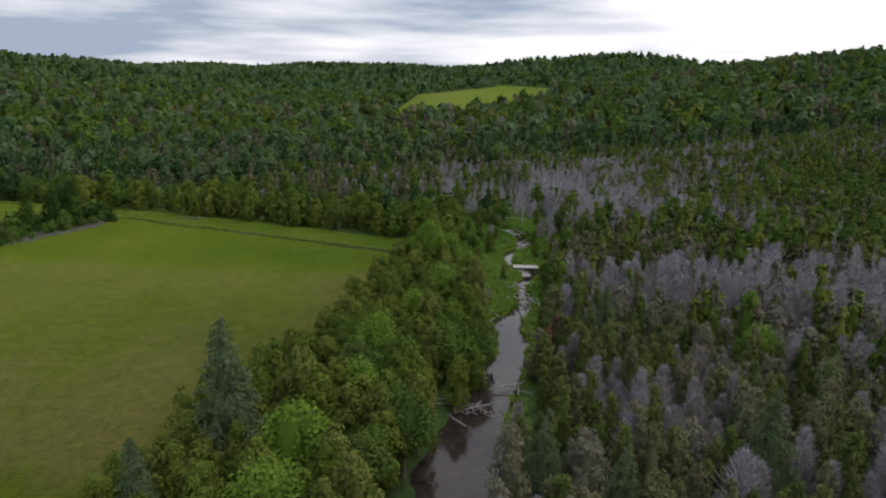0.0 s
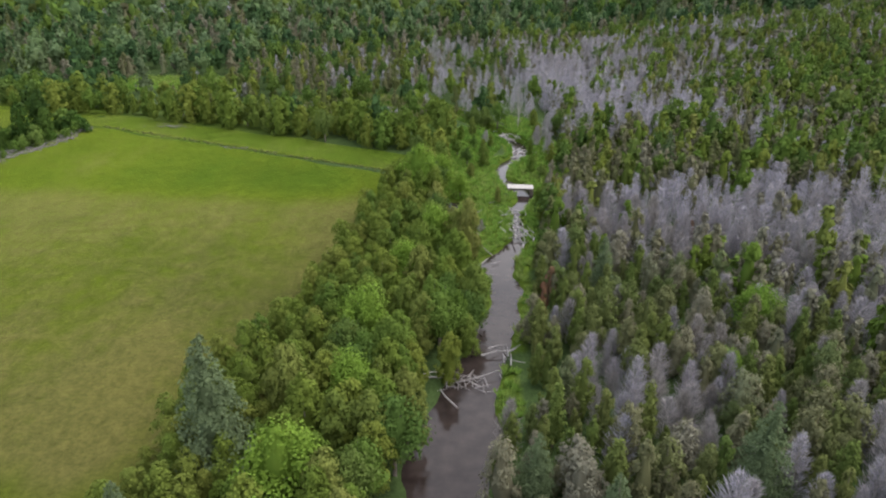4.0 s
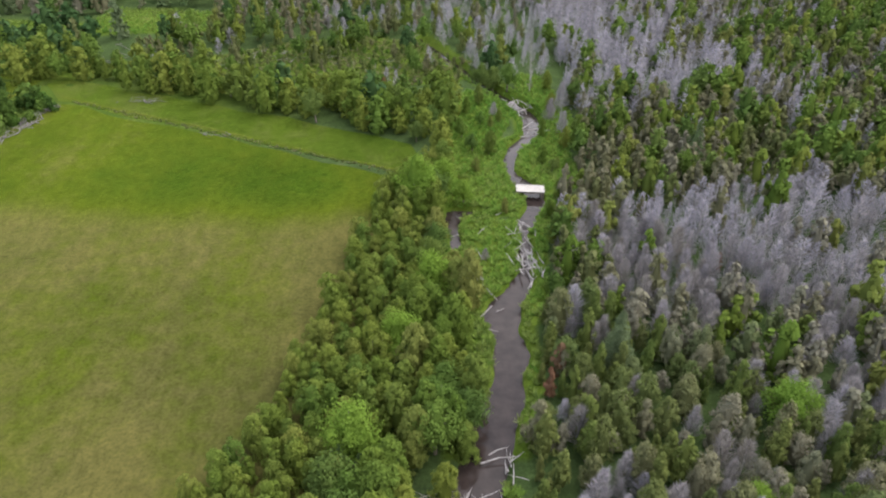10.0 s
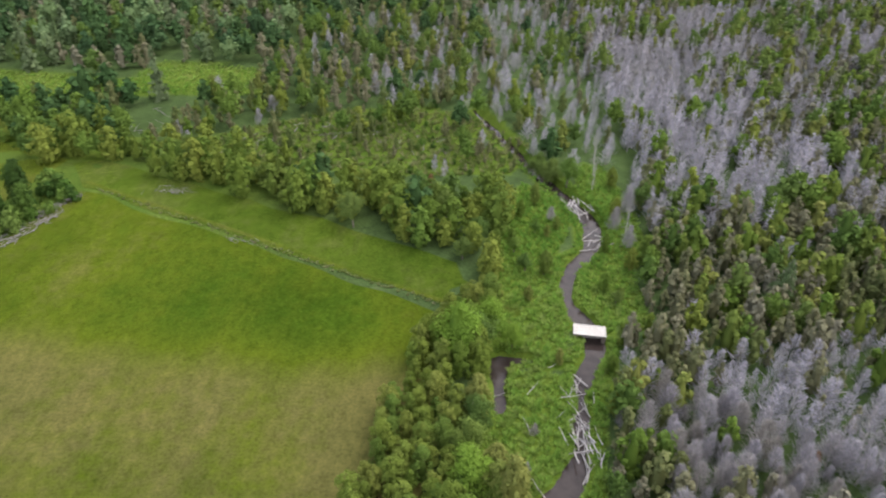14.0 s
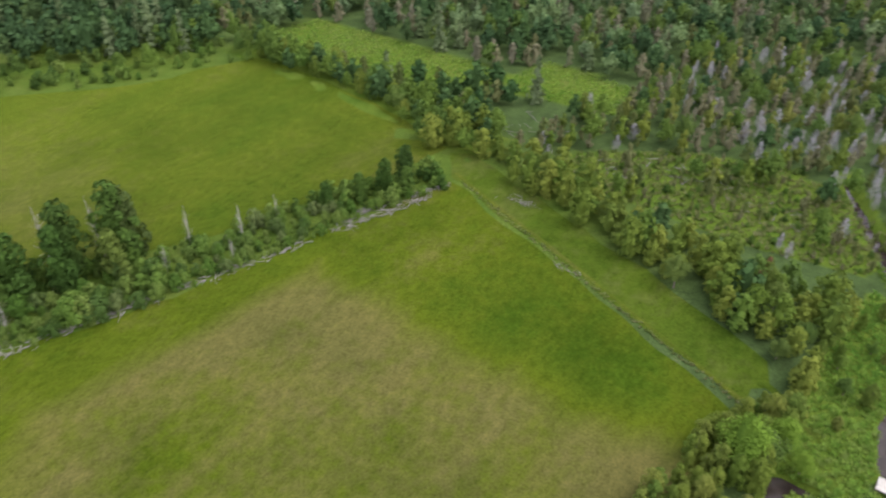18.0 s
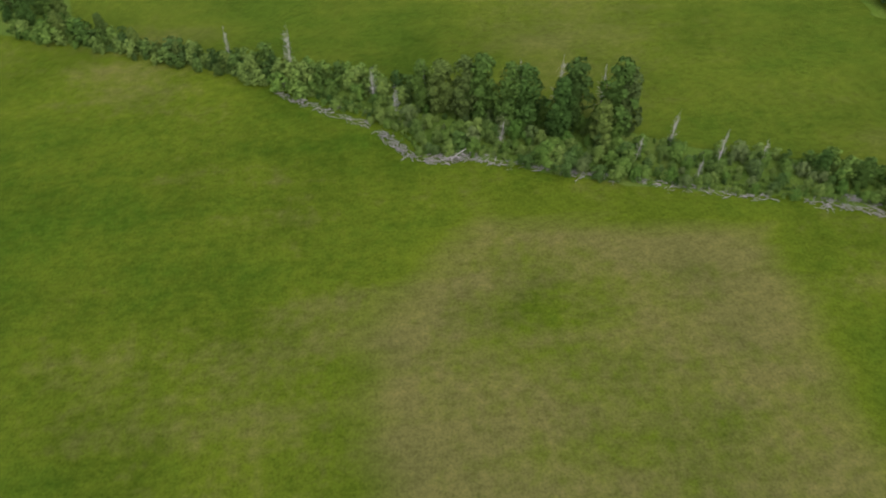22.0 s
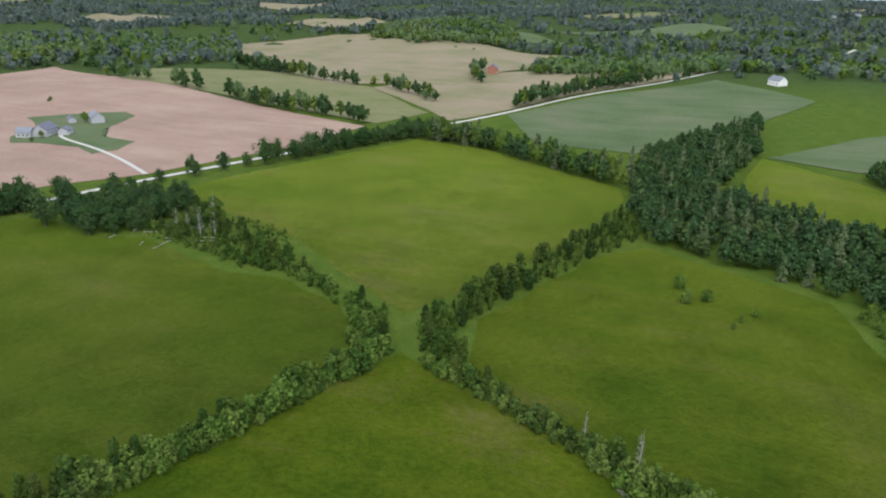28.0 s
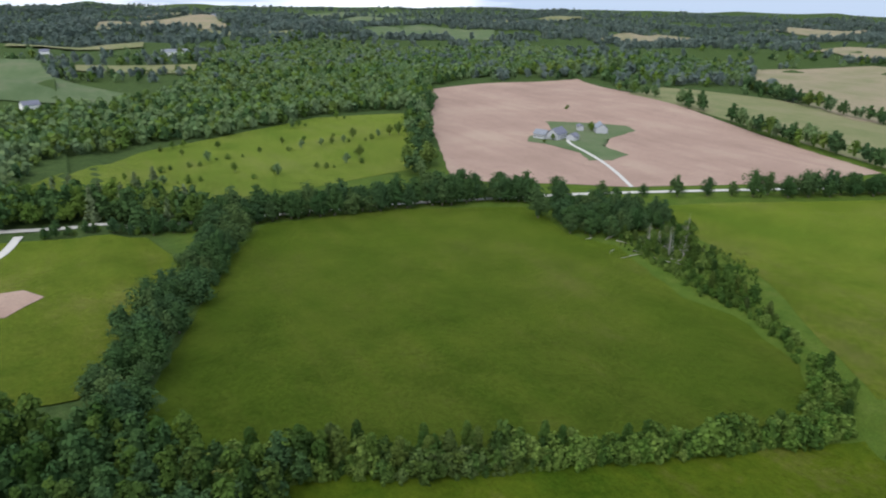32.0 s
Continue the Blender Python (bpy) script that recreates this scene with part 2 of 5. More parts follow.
DEADWOOD = plain("weathered_wood", (0.26, 0.24, 0.23), (0.46, 0.43, 0.41), 3.0)
PALEWOOD = plain("pale_deck_wood", (0.36, 0.335, 0.30), (0.54, 0.505, 0.46), 4.0)
FIELD_MAIN = meadow("hay_meadow", (0.0332, 0.0611, 0.0046), (0.0564, 0.0780, 0.0062), (0.0896, 0.0850, 0.0247), 0.36, 60, ((0, 1, 130.5), (-0.967, 0.256, 113.0), (-0.644, -0.765, 3.0), (0, -1, -54)))
FIELD_GREEN = meadow("green_meadow", (0.0363, 0.0580, 0.0062), (0.0479, 0.0657, 0.0085), (0.0657, 0.0711, 0.0170), 0.36, 20)
FIELD_EAST = meadow("east_meadow", (0.0362, 0.0612, 0.0055), (0.0557, 0.0751, 0.0076), (0.0751, 0.0807, 0.0180), 0.42, 20)
FIELD_KHAKI = meadow("khaki_stubble", (0.135, 0.155, 0.070), (0.175, 0.180, 0.090), (0.21, 0.195, 0.115), 0.5, 40, even=True)
FIELD_OLIVE = meadow("olive_meadow", (0.0448, 0.0711, 0.0077), (0.0650, 0.0834, 0.0109), (0.0927, 0.0912, 0.0263), 0.46, 80)
FIELD_PASTURE = meadow("bright_pasture", (0.0476, 0.0729, 0.0127), (0.0729, 0.0919, 0.0177), (0.0950, 0.1014, 0.0317), 0.5, 100)
FIELD_CROP = meadow("young_crop", (0.079, 0.115, 0.053), (0.101, 0.137, 0.068), (0.137, 0.151, 0.091), 0.5, 10, even=True)
FIELD_TAN = meadow("pale_stubble", (0.180, 0.180, 0.098), (0.238, 0.209, 0.136), (0.274, 0.223, 0.159), 0.5, 40, even=True)
FIELD_PLOUGH = meadow("ploughed_soil", (0.27, 0.190, 0.155), (0.315, 0.222, 0.182), (0.36, 0.27, 0.215), 0.5, 65, even=True)
TRACK_GRASS = meadow("track_grass", (0.0309, 0.0618, 0.0062), (0.0510, 0.0788, 0.0085), (0.0811, 0.0866, 0.0263), 0.45, 65)
GRAVEL = plain("gravel", (0.400, 0.384, 0.352), (0.544, 0.528, 0.496), 1.5)
SIDING = plain("house_siding", (0.38, 0.39, 0.42), (0.46, 0.47, 0.5), 0.8)
WHITE = plain("white_paint", (0.72, 0.72, 0.72), (0.82, 0.82, 0.81), 0.7)
ROOFING = plain("grey_shingle", (0.12, 0.125, 0.165), (0.19, 0.195, 0.24), 1.2)
BRICK = plain("red_brick", (0.3, 0.13, 0.1), (0.4, 0.18, 0.13), 1.2)
METAL_ROOF = plain("grey_metal_roof", (0.15, 0.165, 0.20), (0.22, 0.235, 0.27), 0.5, 0.5, 0.5)
DARK_GLASS = plain("window_glass", (0.03, 0.035, 0.04), (0.06, 0.065, 0.07), 0.5, 0.1, 0.5)

water_mat, _nt, _b = material("creek_water", 0.08, 0.27)
_f = tex(_nt, 0.5, 3.0)
link(_nt, ramp(_nt, _f, [(0.35, (0.022, 0.016, 0.014)), (0.7, (0.045, 0.034, 0.03))]), _b.inputs["Base Color"])
bump(_nt, _b, tex(_nt, 1.6, 3.0), 0.12, 0.05)

ground_mat, _nt, _b = material("rough_ground", 0.95, 0.02)
_at = _nt.nodes.new("ShaderNodeAttribute")
_at.attribute_name = "cover"
_g = ramp(_nt, tex(_nt, 0.12, 5.0, 0.65), [(0.3, (0.060, 0.108, 0.013)), (0.55, (0.088, 0.132, 0.018)), (0.75, (0.112, 0.142, 0.030))])
_w = ramp(_nt, tex(_nt, 0.25, 5.0, 0.65), [(0.3, (0.035, 0.055, 0.02)), (0.6, (0.06, 0.095, 0.03)), (0.8, (0.09, 0.11, 0.045))])
_fine = ramp(_nt, tex(_nt, 2.5, 4.0, 0.7), [(0.3, (0.6, 0.6, 0.6)), (0.7, (1.25, 1.25, 1.2))])
link(_nt, mix(_nt, 1.0, mix(_nt, _at.outputs["Fac"], _w, _g), _fine, "MULTIPLY"), _b.inputs["Base Color"])
bump(_nt, _b, tex(_nt, 1.2, 5.0, 0.7), 0.6, 0.4)

# ---- lie of the land ----
rng = np.random.default_rng(7)
WAVES = [(rng.normal(size=2), rng.uniform(0, 6.28)) for _ in range(14)]


def waves(x, y, size):
    """Smooth noise of about -1 to 1 with hollows of that many metres."""
    s = np.zeros(np.shape(x))
    for k, ph in WAVES:
        s = s + np.sin((k[0] * x + k[1] * y) * 3.0 / size + ph)
    return s / 4.5


def smooth(a, b, v):
    k = np.clip((v - a) / (b - a), 0, 1)
    return k * k * (3 - 2 * k)


# creek: x, y, half width
CREEK = np.array([(-10, -60, 3.5), (-4, 0, 3.5), (-1, 35, 3.5), (0.5, 52, 3.5), (1, 57, 3.9), (1.7, 64, 4.4), (3.6, 70, 4.2), (4.3, 75, 2.9), (5.2, 79, 3.0), (7, 84, 3.0), (8.6, 91, 2.6),
                  (11, 98, 2.0), (10.4, 105, 1.9), (9.8, 109, 2.5), (12.6, 114, 1.4), (14.2, 119, 1.2), (14.8, 126, 1.1), (15, 132, 1.1), (17.6, 138, 1.2), (18, 142.5, 1.8), (15.6, 147, 1.5), (14, 152, 1.0),
                  (14, 157, 1.0), (15.6, 161, 1.3), (19, 167, 1.2), (20.6, 173, 1.6), (20, 178, 2.0), (17.4, 184, 1.5), (12, 193, 2.0), (8.5, 199, 1.5), (3, 212, 1.2), (-6, 232, 1.0)])


def resample(line, step):
    out = []
    for a, b in zip(line[:-1], line[1:]):
        n = max(1, int(np.hypot(*(b - a)[:2]) / step))
        out += [a + (b - a) * i / n for i in range(n)]
    return np.array(out + [line[-1]])


def rounded(line, times=2):
    for _ in range(times):
        q = line[:-1] * 0.75 + line[1:] * 0.25
        r = line[:-1] * 0.25 + line[1:] * 0.75
        line = np.vstack([line[:1], np.stack([q, r], 1).reshape(-1, line.shape[1]), line[-1:]])
    return line


CREEK_FINE = rounded(CREEK)


def shore(x, y):
    """Metres from the water's edge; negative in the water."""
    best = np.full(np.shape(x), 1e9)
    for a, b in zip(CREEK_FINE[:-1], CREEK_FINE[1:]):
        d = b[:2] - a[:2]
        k = np.clip(((x - a[0]) * d[0] + (y - a[1]) * d[1]) / (d @ d), 0, 1)
        best = np.minimum(best, np.hypot(x - a[0] - k * d[0], y - a[1] - k * d[1]) - a[2] - k * (b[2] - a[2]))
    best = np.minimum(best, (np.hypot((x - 3.2) / 1.1, (y - 130.5) / 5.5) - 1) * 1.1)
    best = np.minimum(best, (np.hypot((x - 5.6) / 3.2, (y - 136) / 0.8) - 1) * 0.9)
    return best + 0.45 * waves(x, y, 5.0)


def height(x, y):
    x, y = np.asarray(x, float), np.asarray(y, float)
    field = 0.9 - 0.0145 * np.clip(x, -250, 0) + 0.0155 * np.clip(y, -60, 200)
    low = 0.65 + 0.2 * waves(x, y, 14) + 2.4 * smooth(20, -120, y)
    edge = np.interp(y, [-400, -100, 20, 50, 75, 90, 111, 140, 150], [-25, -25, -24, -22, -20, -13, -10, -7, -3])
    z = field + (low - field) * smooth(0, 13, x - edge)
    north = np.interp(x, [-180, -100, -80, -51, -31, -5], [195, 181, 179, 172, 165, 155])
    z = z + (1.4 + 0.3 * waves(x, y, 20) - z) * smooth(0, 30, y - north) * (x < 30)
    r, az = np.hypot(x, y), np.degrees(np.arctan2(x, y))
    crest = np.interp(az, [-125, -70, -45, -32, -25, -10, 0, 8, 15, 33, 60, 110], [0, 12, 44, 65, 69, 85, 84, 80, 72, 66, 50, 0])
    start = np.interp(az, [-120, -45, -32, -15, 0, 15, 33, 60], [600, 420, 380, 360, 330, 250, 190, 190])
    top = np.interp(az, [-120, -45, -32, -15, 0, 15, 33, 60], [1500, 1000, 950, 1500, 1400, 950, 800, 800])
    k = np.clip((r - start) / (top - start), 0, 1)
    z = z + (crest + 11 * waves(x, y, 210)) * (0.6 * k + 0.4 * k * k * (3 - 2 * k))
    z = z + 1.5 * waves(x, y, 260) * smooth(260, 700, np.hypot(x, y - 56))
    s = np.where((y > -80) & (y < 250) & (x > -40) & (x < 60), shore(x, y), 9.0)
    bank = -0.9 + 1.5 * smooth(-0.9, 0.5, s)
    return np.where(s < 0.5, np.minimum(z, bank), z)


def steps(fine_a, fine_b, fine, far_a, far_b, grow):
    mid = list(np.arange(fine_a, fine_b, fine))
    lo, hi, d = [], [], fine
    v = fine_a
    while v > far_a:
        d *= grow
        v -= d
        lo.append(max(v, far_a))
    v, d = mid[-1], fine
    while v < far_b:
        d *= grow
        v += d
        hi.append(min(v, far_b))
    return np.array(lo[::-1] + mid + hi)


def mesh_object(name, verts, quads, mats, index=None, tint=None, attr="tint", shade=False):
    me = bpy.data.meshes.new(name)
    verts, quads = np.asarray(verts, np.float32), np.asarray(quads, np.int32)
    me.vertices.add(len(verts))
    me.vertices.foreach_set("co", verts.ravel())
    me.loops.add(quads.size)
    me.loops.foreach_set("vertex_index", quads.ravel())
    me.polygons.add(len(quads))
    me.polygons.foreach_set("loop_start", np.arange(0, quads.size, 4, dtype=np.int32))
    for m in mats:
        me.materials.append(m)
    if index is not None:
        me.polygons.foreach_set("material_index", np.asarray(index, np.int32))
    if tint is not None:
        a = me.attributes.new(attr, "FLOAT", "POINT")
        a.data.foreach_set("value", np.asarray(tint, np.float32))
    if shade:
        me.polygons.foreach_set("use_smooth", np.ones(len(quads), bool))
    me.update(calc_edges=True)
    return new(name, me)


def inside(x, y, poly):
    c = np.zeros(np.shape(x), bool)
    p = np.asarray(poly, float)
    for (x0, y0), (x1, y1) in zip(p, np.roll(p, -1, 0)):
        c ^= ((y0 > y) != (y1 > y)) & (x < (x1 - x0) * (y - y0) / (y1 - y0 + 1e-12) + x0)
    return c


# open sedge and grass among the swamp woods
CLEARINGS = [[(5, 110), (13, 112), (14, 131), (9, 134), (4, 131)], [(6, 136), (14, 135), (13, 165), (17, 178), (13, 186), (6, 190), (2, 165), (1, 150)],
             [(16, 146), (27, 144), (27, 150), (26, 160), (30, 168), (28, 184), (24, 200), (16, 200), (20, 184), (22, 172), (19, 163), (16, 155)],
             [(14, 104), (17, 112), (17.6, 122), (18.8, 128), (21.5, 139), (19, 140), (16, 132), (16, 118)], [(5.5, 90), (8, 92), (10, 97), (9, 106), (6, 106), (5.2, 98)],
             [(6, 68), (10, 70), (10, 78), (8, 80), (7, 74)], [(-66, 193), (-45, 190), (-20, 190), (4, 193), (10, 206), (0, 220), (-20, 230), (-46, 221), (-64, 206)],
             [(-102, 226), (-66, 230), (-68, 252), (-100, 256)], [(-192, 205), (-150, 202), (-112, 222), (-96, 234), (-112, 240), (-185, 240)]]
FAR_MEADOW = [(-48, 560), (78, 575), (118, 730), (62, 800), (-28, 740)]

gx = steps(-32, 42, 0.9, -4900, 4900, 1.075)
gy = steps(36, 212, 0.9, -4850, 4950, 1.075)
GX, GY = np.meshgrid(gx, gy)
cover = np.zeros(GX.shape)
for c in CLEARINGS + [FAR_MEADOW, [(-82, 182), (-80, 200), (-178, 204), (-178, 190)]]:
    cover[inside(GX, GY, c)] = 1
cover = np.maximum(cover, 0.78 * smooth(0, 40, -GX - 15) * smooth(215, 175, GY) * smooth(-420, -300, GY) * smooth(-900, -650, GX))
s_ = shore(np.clip(GX, -60, 80), np.clip(GY, -80, 250))
cover = np.maximum(cover, (s_ < 2.0) & (GX < 60) & (GX > -40) & (GY > 82))
far_open = smooth(0.1, 0.5, waves(GX, GY, 420)) * smooth(-600, -900, GY + 0.25 * GX)
cover = np.maximum(cover, 0.08 * far_open)
GZ = height(GX, GY)


def laid(x, y):
    """Height of the ground sheet between its corners."""
    i = np.clip(np.searchsorted(gx, x) - 1, 0, len(gx) - 2)
    j = np.clip(np.searchsorted(gy, y) - 1, 0, len(gy) - 2)
    u, v = (x - gx[i]) / (gx[i + 1] - gx[i]), (y - gy[j]) / (gy[j + 1] - gy[j])
    return (GZ[j, i] * (1 - u) + GZ[j, i + 1] * u) * (1 - v) + (GZ[j + 1, i] * (1 - u) + GZ[j + 1, i + 1] * u) * v


ii = np.arange(GX.size).reshape(GX.shape)
ground = mesh_object("ground", np.stack([GX, GY, GZ], -1).reshape(-1, 3),
                     np.stack([ii[:-1, :-1], ii[:-1, 1:], ii[1:, 1:], ii[1:, :-1]], -1).reshape(-1, 4), [ground_mat], tint=cover.ravel(), attr="cover", shade=True)
tagged(ground, "rough grassy valley ground under fields, swamp and woods", "ground", kind="structure")

cw = resample(CREEK_FINE, 2.0)
tang = np.gradient(cw[:, :2], axis=0)
tang /= np.linalg.norm(tang, axis=1)[:, None]
side = np.stack([tang[:, 1], -tang[:, 0]], 1)
wv = []
for k in (-1, 0, 1):
    wv.append(np.c_[cw[:, :2] + side * (cw[:, 2:3] + 1.2) * k, np.full(len(cw), 0.0)])
n_ = len(cw)
wq = [(k * n_ + i, k * n_ + i + 1, (k + 1) * n_ + i + 1, (k + 1) * n_ + i) for k in (0, 1) for i in range(n_ - 1)]
tagged(mesh_object("creek_water", np.vstack(wv), [q[::-1] for q in wq], [water_mat], shade=True), "dark brown slow creek winding through a cedar swamp", "water", kind="structure")
tagged(mesh_object("pond_water", [(0, 120.5, 0), (11.5, 120.5, 0), (11.5, 139, 0), (0, 139, 0)], [(0, 1, 2, 3)], [water_mat]), "dark still side channel beside the creek", "water", kind="structure")


# ---- fields: sheets of crop and grass on the ground ----
OPEN = []


def field(name, poly, mat, label, lift=0.06, size=12.0, wobble=0.8, category="field"):
    OPEN.append(poly)
    bm = bmesh.new()
    vs = [bm.verts.new((x, y, 0)) for x, y in poly]
    bm.faces.new(vs)
    bmesh.ops.triangulate(bm, faces=bm.faces[:])
    for _ in range(6):
        long = [e for e in bm.edges if e.calc_length() > size]
        if not long:
            break
        bmesh.ops.subdivide_edges(bm, edges=long, cuts=1, use_grid_fill=False)
        bmesh.ops.triangulate(bm, faces=[f for f in bm.faces if len(f.verts) > 3])
    co = np.array([v.co[:] for v in bm.verts])
    dx, dy = wobble * waves(co[:, 0], co[:, 1], 9), wobble * waves(co[:, 1] + 50, co[:, 0], 9)
    x, y = co[:, 0] + dx, co[:, 1] + dy
    z = np.maximum(height(x, y), laid(x, y)) + lift
    for v, a, b, c in zip(bm.verts, x, y, z):
        v.co = (a, b, c)
    bmesh.ops.recalc_face_normals(bm, faces=bm.faces[:])
    if sum(f.normal.z for f in bm.faces) < 0:
        bmesh.ops.reverse_faces(bm, faces=bm.faces[:])
    me = bpy.data.meshes.new(name)
    for f in bm.faces:
        f.smooth = True
    bm.to_mesh(me)
    bm.free()
    me.materials.append(mat)
    return tagged(new(name, me), label, category, kind="structure")


field("field_hay", [(-22, -84), (-21, 20), (-15, 60), (-12, 78), (-7, 95), (-5, 118), (-3, 140.5), (-24, 149), (-45, 158), (-79.5, 170.3), (-87, 142), (-96, 108), (-104, 90), (-110, 74), (-122, 64), (-139, 41), (-153, 13), (-172, -32), (-140, -44), (-109, -57), (-82, -66), (-43, -83)],
      FIELD_MAIN, "large hay field, green with a dry tan patch", 0.08, 4.5)
field("field_strip", [(-3, 143), (-24, 150.8), (-45, 159.2), (-80, 171.8), (-86, 181), (-82, 184), (-51, 173), (-31, 166), (-5, 156), (-3, 148)], TRACK_GRASS, "mown grass headland beyond a fence line", 0.07, 8)
field("field_east", [(-87.5, 182), (-92, 160), (-106, 124), (-121, 98), (-131, 76), (-141, 56), (-150, 30), (-162, 4), (-170, -9), (-200, -17), (-230, -7), (-271, 7), (-290, 22), (-274, 56), (-258, 90), (-225, 100), (-178, 158), (-165, 192), (-138, 194), (-112, 190)],
      FIELD_EAST, "olive green hay field behind a bushy hedgerow", 0.07)
field("field_corner", [(-195, -42), (-212, -72), (-238, -112), (-258, -172), (-276, -216), (-319, -204), (-446, -157), (-438, -104), (-376, -4), (-346, 2), (-267, -14), (-230, -25)], FIELD_OLIVE, "smooth green pasture field between hedgerows", 0.09)
field("field_west", [(-172, -44), (-192, -66), (-203, -100), (-198, -120), (-214, -176), (-204, -200), (-216, -244), (-149, -272), (-82, -280), (-60, -246), (-26, -174), (-8, -124), (-28, -92), (-45, -86), (-110, -62), (-146, -50)], FIELD_GREEN, "broad green hay field ringed by hedgerows", 0.25)
field("field_yard", [(31, -298), (-28, -284), (-38, -240), (-16, -183), (6, -140), (60, -150), (80, -220), (60, -300)], FIELD_OLIVE, "rough green field beside a farmyard", 0.45)
field("field_bare", [(14, -222), (26, -208), (50, -214), (40, -232), (20, -232)], FIELD_PLOUGH, "small patch of bare pinkish soil", 0.6)
field("field_pasture", [(33, -345), (20, -392), (-46, -479), (-199, -555), (-290, -546), (-240, -440), (-197, -350), (-127, -336), (-15, -315)], FIELD_PASTURE, "rolling green pasture dotted with bushes", 0.2)
field("field_ploughed", [(-376, -684), (-490, -712), (-612, -716), (-545, -470), (-472, -214), (-380, -222), (-292, -252), (-203, -312), (-262, -450)], FIELD_PLOUGH, "huge pinkish brown ploughed field round a farmhouse", 0.25, 14)
field("field_tan", [(-560, -560), (-650, -600), (-700, -420), (-648, -306), (-546, -196), (-486, -212), (-520, -330)], FIELD_KHAKI, "pale khaki strip field", 0.3, 25)
field("field_tan_far", [(-1022, -773), (-1189, -682), (-1204, -479), (-1039, -176), (-718, -241), (-650, -354), (-776, -575)], FIELD_TAN, "pale tan stubble field far away", 0.5, 30)
field("field_tan_road", [(-520, -166), (-560, -204), (-648, -306), (-760, -262), (-982, -40), (-900, -10), (-852, -33), (-689, -102), (-547, -152)], FIELD_TAN, "pale stubble field along the road", 0.45, 30)
field("field_crop", [(-562, -132), (-690, -80), (-838, 10), (-704, 102), (-600, 60), (-462, -11), (-470, -80)], FIELD_CROP, "blue green young crop field", 0.4, 20)
field("field_crop_far", [(-481, 66), (-565, 124), (-640, 220), (-520, 210), (-461, 115)], FIELD_CROP, "blue green crop field beyond woods", 0.4, 20)
field("field_scrub", [(-479, 63), (-435, 113), (-380, 150), (-330, 120), (-350, 72), (-379, 50)], FIELD_OLIVE, "overgrown green clearing in the woods", 0.3, 15)
field("field_strip_far", [(-1294, -436), (-1466, -441), (-1231, -179), (-1206, -199), (-1313, -359)], FIELD_CROP, "pale green strip field behind a far grove", 0.9, 30)
for k, poly in enumerate([[(-700, -2300), (-1300, -2500), (-1350, -2380), (-760, -2200)], [(-1500, -2400), (-2000, -2500), (-2000, -2380), (-1560, -2300)], [(-200, -3200), (-800, -3300), (-820, -3150), (-240, -3050)], [(-2300, -900), (-2800, -800), (-2750, -650), (-2300, -750)], [(-2000, -500), (-2500, -300), (-2450, -200), (-1980, -400)], [(-1200, -1400), (-1500, -1500), (-1560, -1400), (-1250, -1300)], [(-400, -1500), (-640, -1560), (-660, -1490), (-420, -1440)], [(60, -1500), (-160, -1480), (-150, -1400), (70, -1420)], [(-2600, 200), (-3000, 400), (-2950, 520), (-2550, 320)], [(68, -1184), (25, -1216), (-0, -912), (-78, -770), (-66, -711), (60, -745), (120, -900)], [(-25, -1123), (-184, -1045), (-160, -948), (-16, -1030)], [(-150, -2350), (-480, -2440), (-420, -1900), (-72, -1816)],
                          [(-661, -1764), (-1002, -2000), (-1150, -1800), (-954, -1466)], [(-639, -1014), (-859, -1004), (-880, -1090), (-700, -1110)], [(-1342, -925), (-1700, -900), (-1600, -700), (-1250, -760)],
                          [(-1500, -350), (-1900, -100), (-1750, 60), (-1300, -120)], [(-300, -1700), (-500, -1650), (-560, -1800), (-330, -1850)], [(-1900, -1500), (-2300, -1700), (-2500, -1500), (-2000, -1300)], [(-900, -3000), (-1500, -3300), (-1600, -3000), (-1000, -2800)]]):
    field("field_distant", poly, (FIELD_CROP, FIELD_KHAKI, FIELD_TAN)[k % 3], ("distant blue green field among woods", "distant khaki field among woods", "distant pale field among woods")[k % 3], 1.2, 60)
field("far_meadow", FAR_MEADOW, FIELD_PASTURE, "pale marshy clearing in the wooded hills", 0.6, 20)


def ribbon(name, line, width, mat, label, lift, category, step=4.0):
    c = resample(rounded(np.array(line, float)), step)
    t = np.gradient(c, axis=0)
    t /= np.linalg.norm(t, axis=1)[:, None]
    s = np.stack([t[:, 1], -t[:, 0]], 1)
    v = []
    for k in (-0.5, 0, 0.5):
        p = c + s * width * k
        v.append(np.c_[p, np.maximum(height(p[:, 0], p[:, 1]), laid(p[:, 0], p[:, 1])) + lift + 0.04 * (k == 0)])
    n = len(c)
    q = [(k * n + i, (k + 1) * n + i, (k + 1) * n + i + 1, k * n + i + 1) for k in (0, 1) for i in range(n - 1)]
    return tagged(mesh_object(name, np.vstack(v), q, [mat], shade=True), label, category, kind="structure")


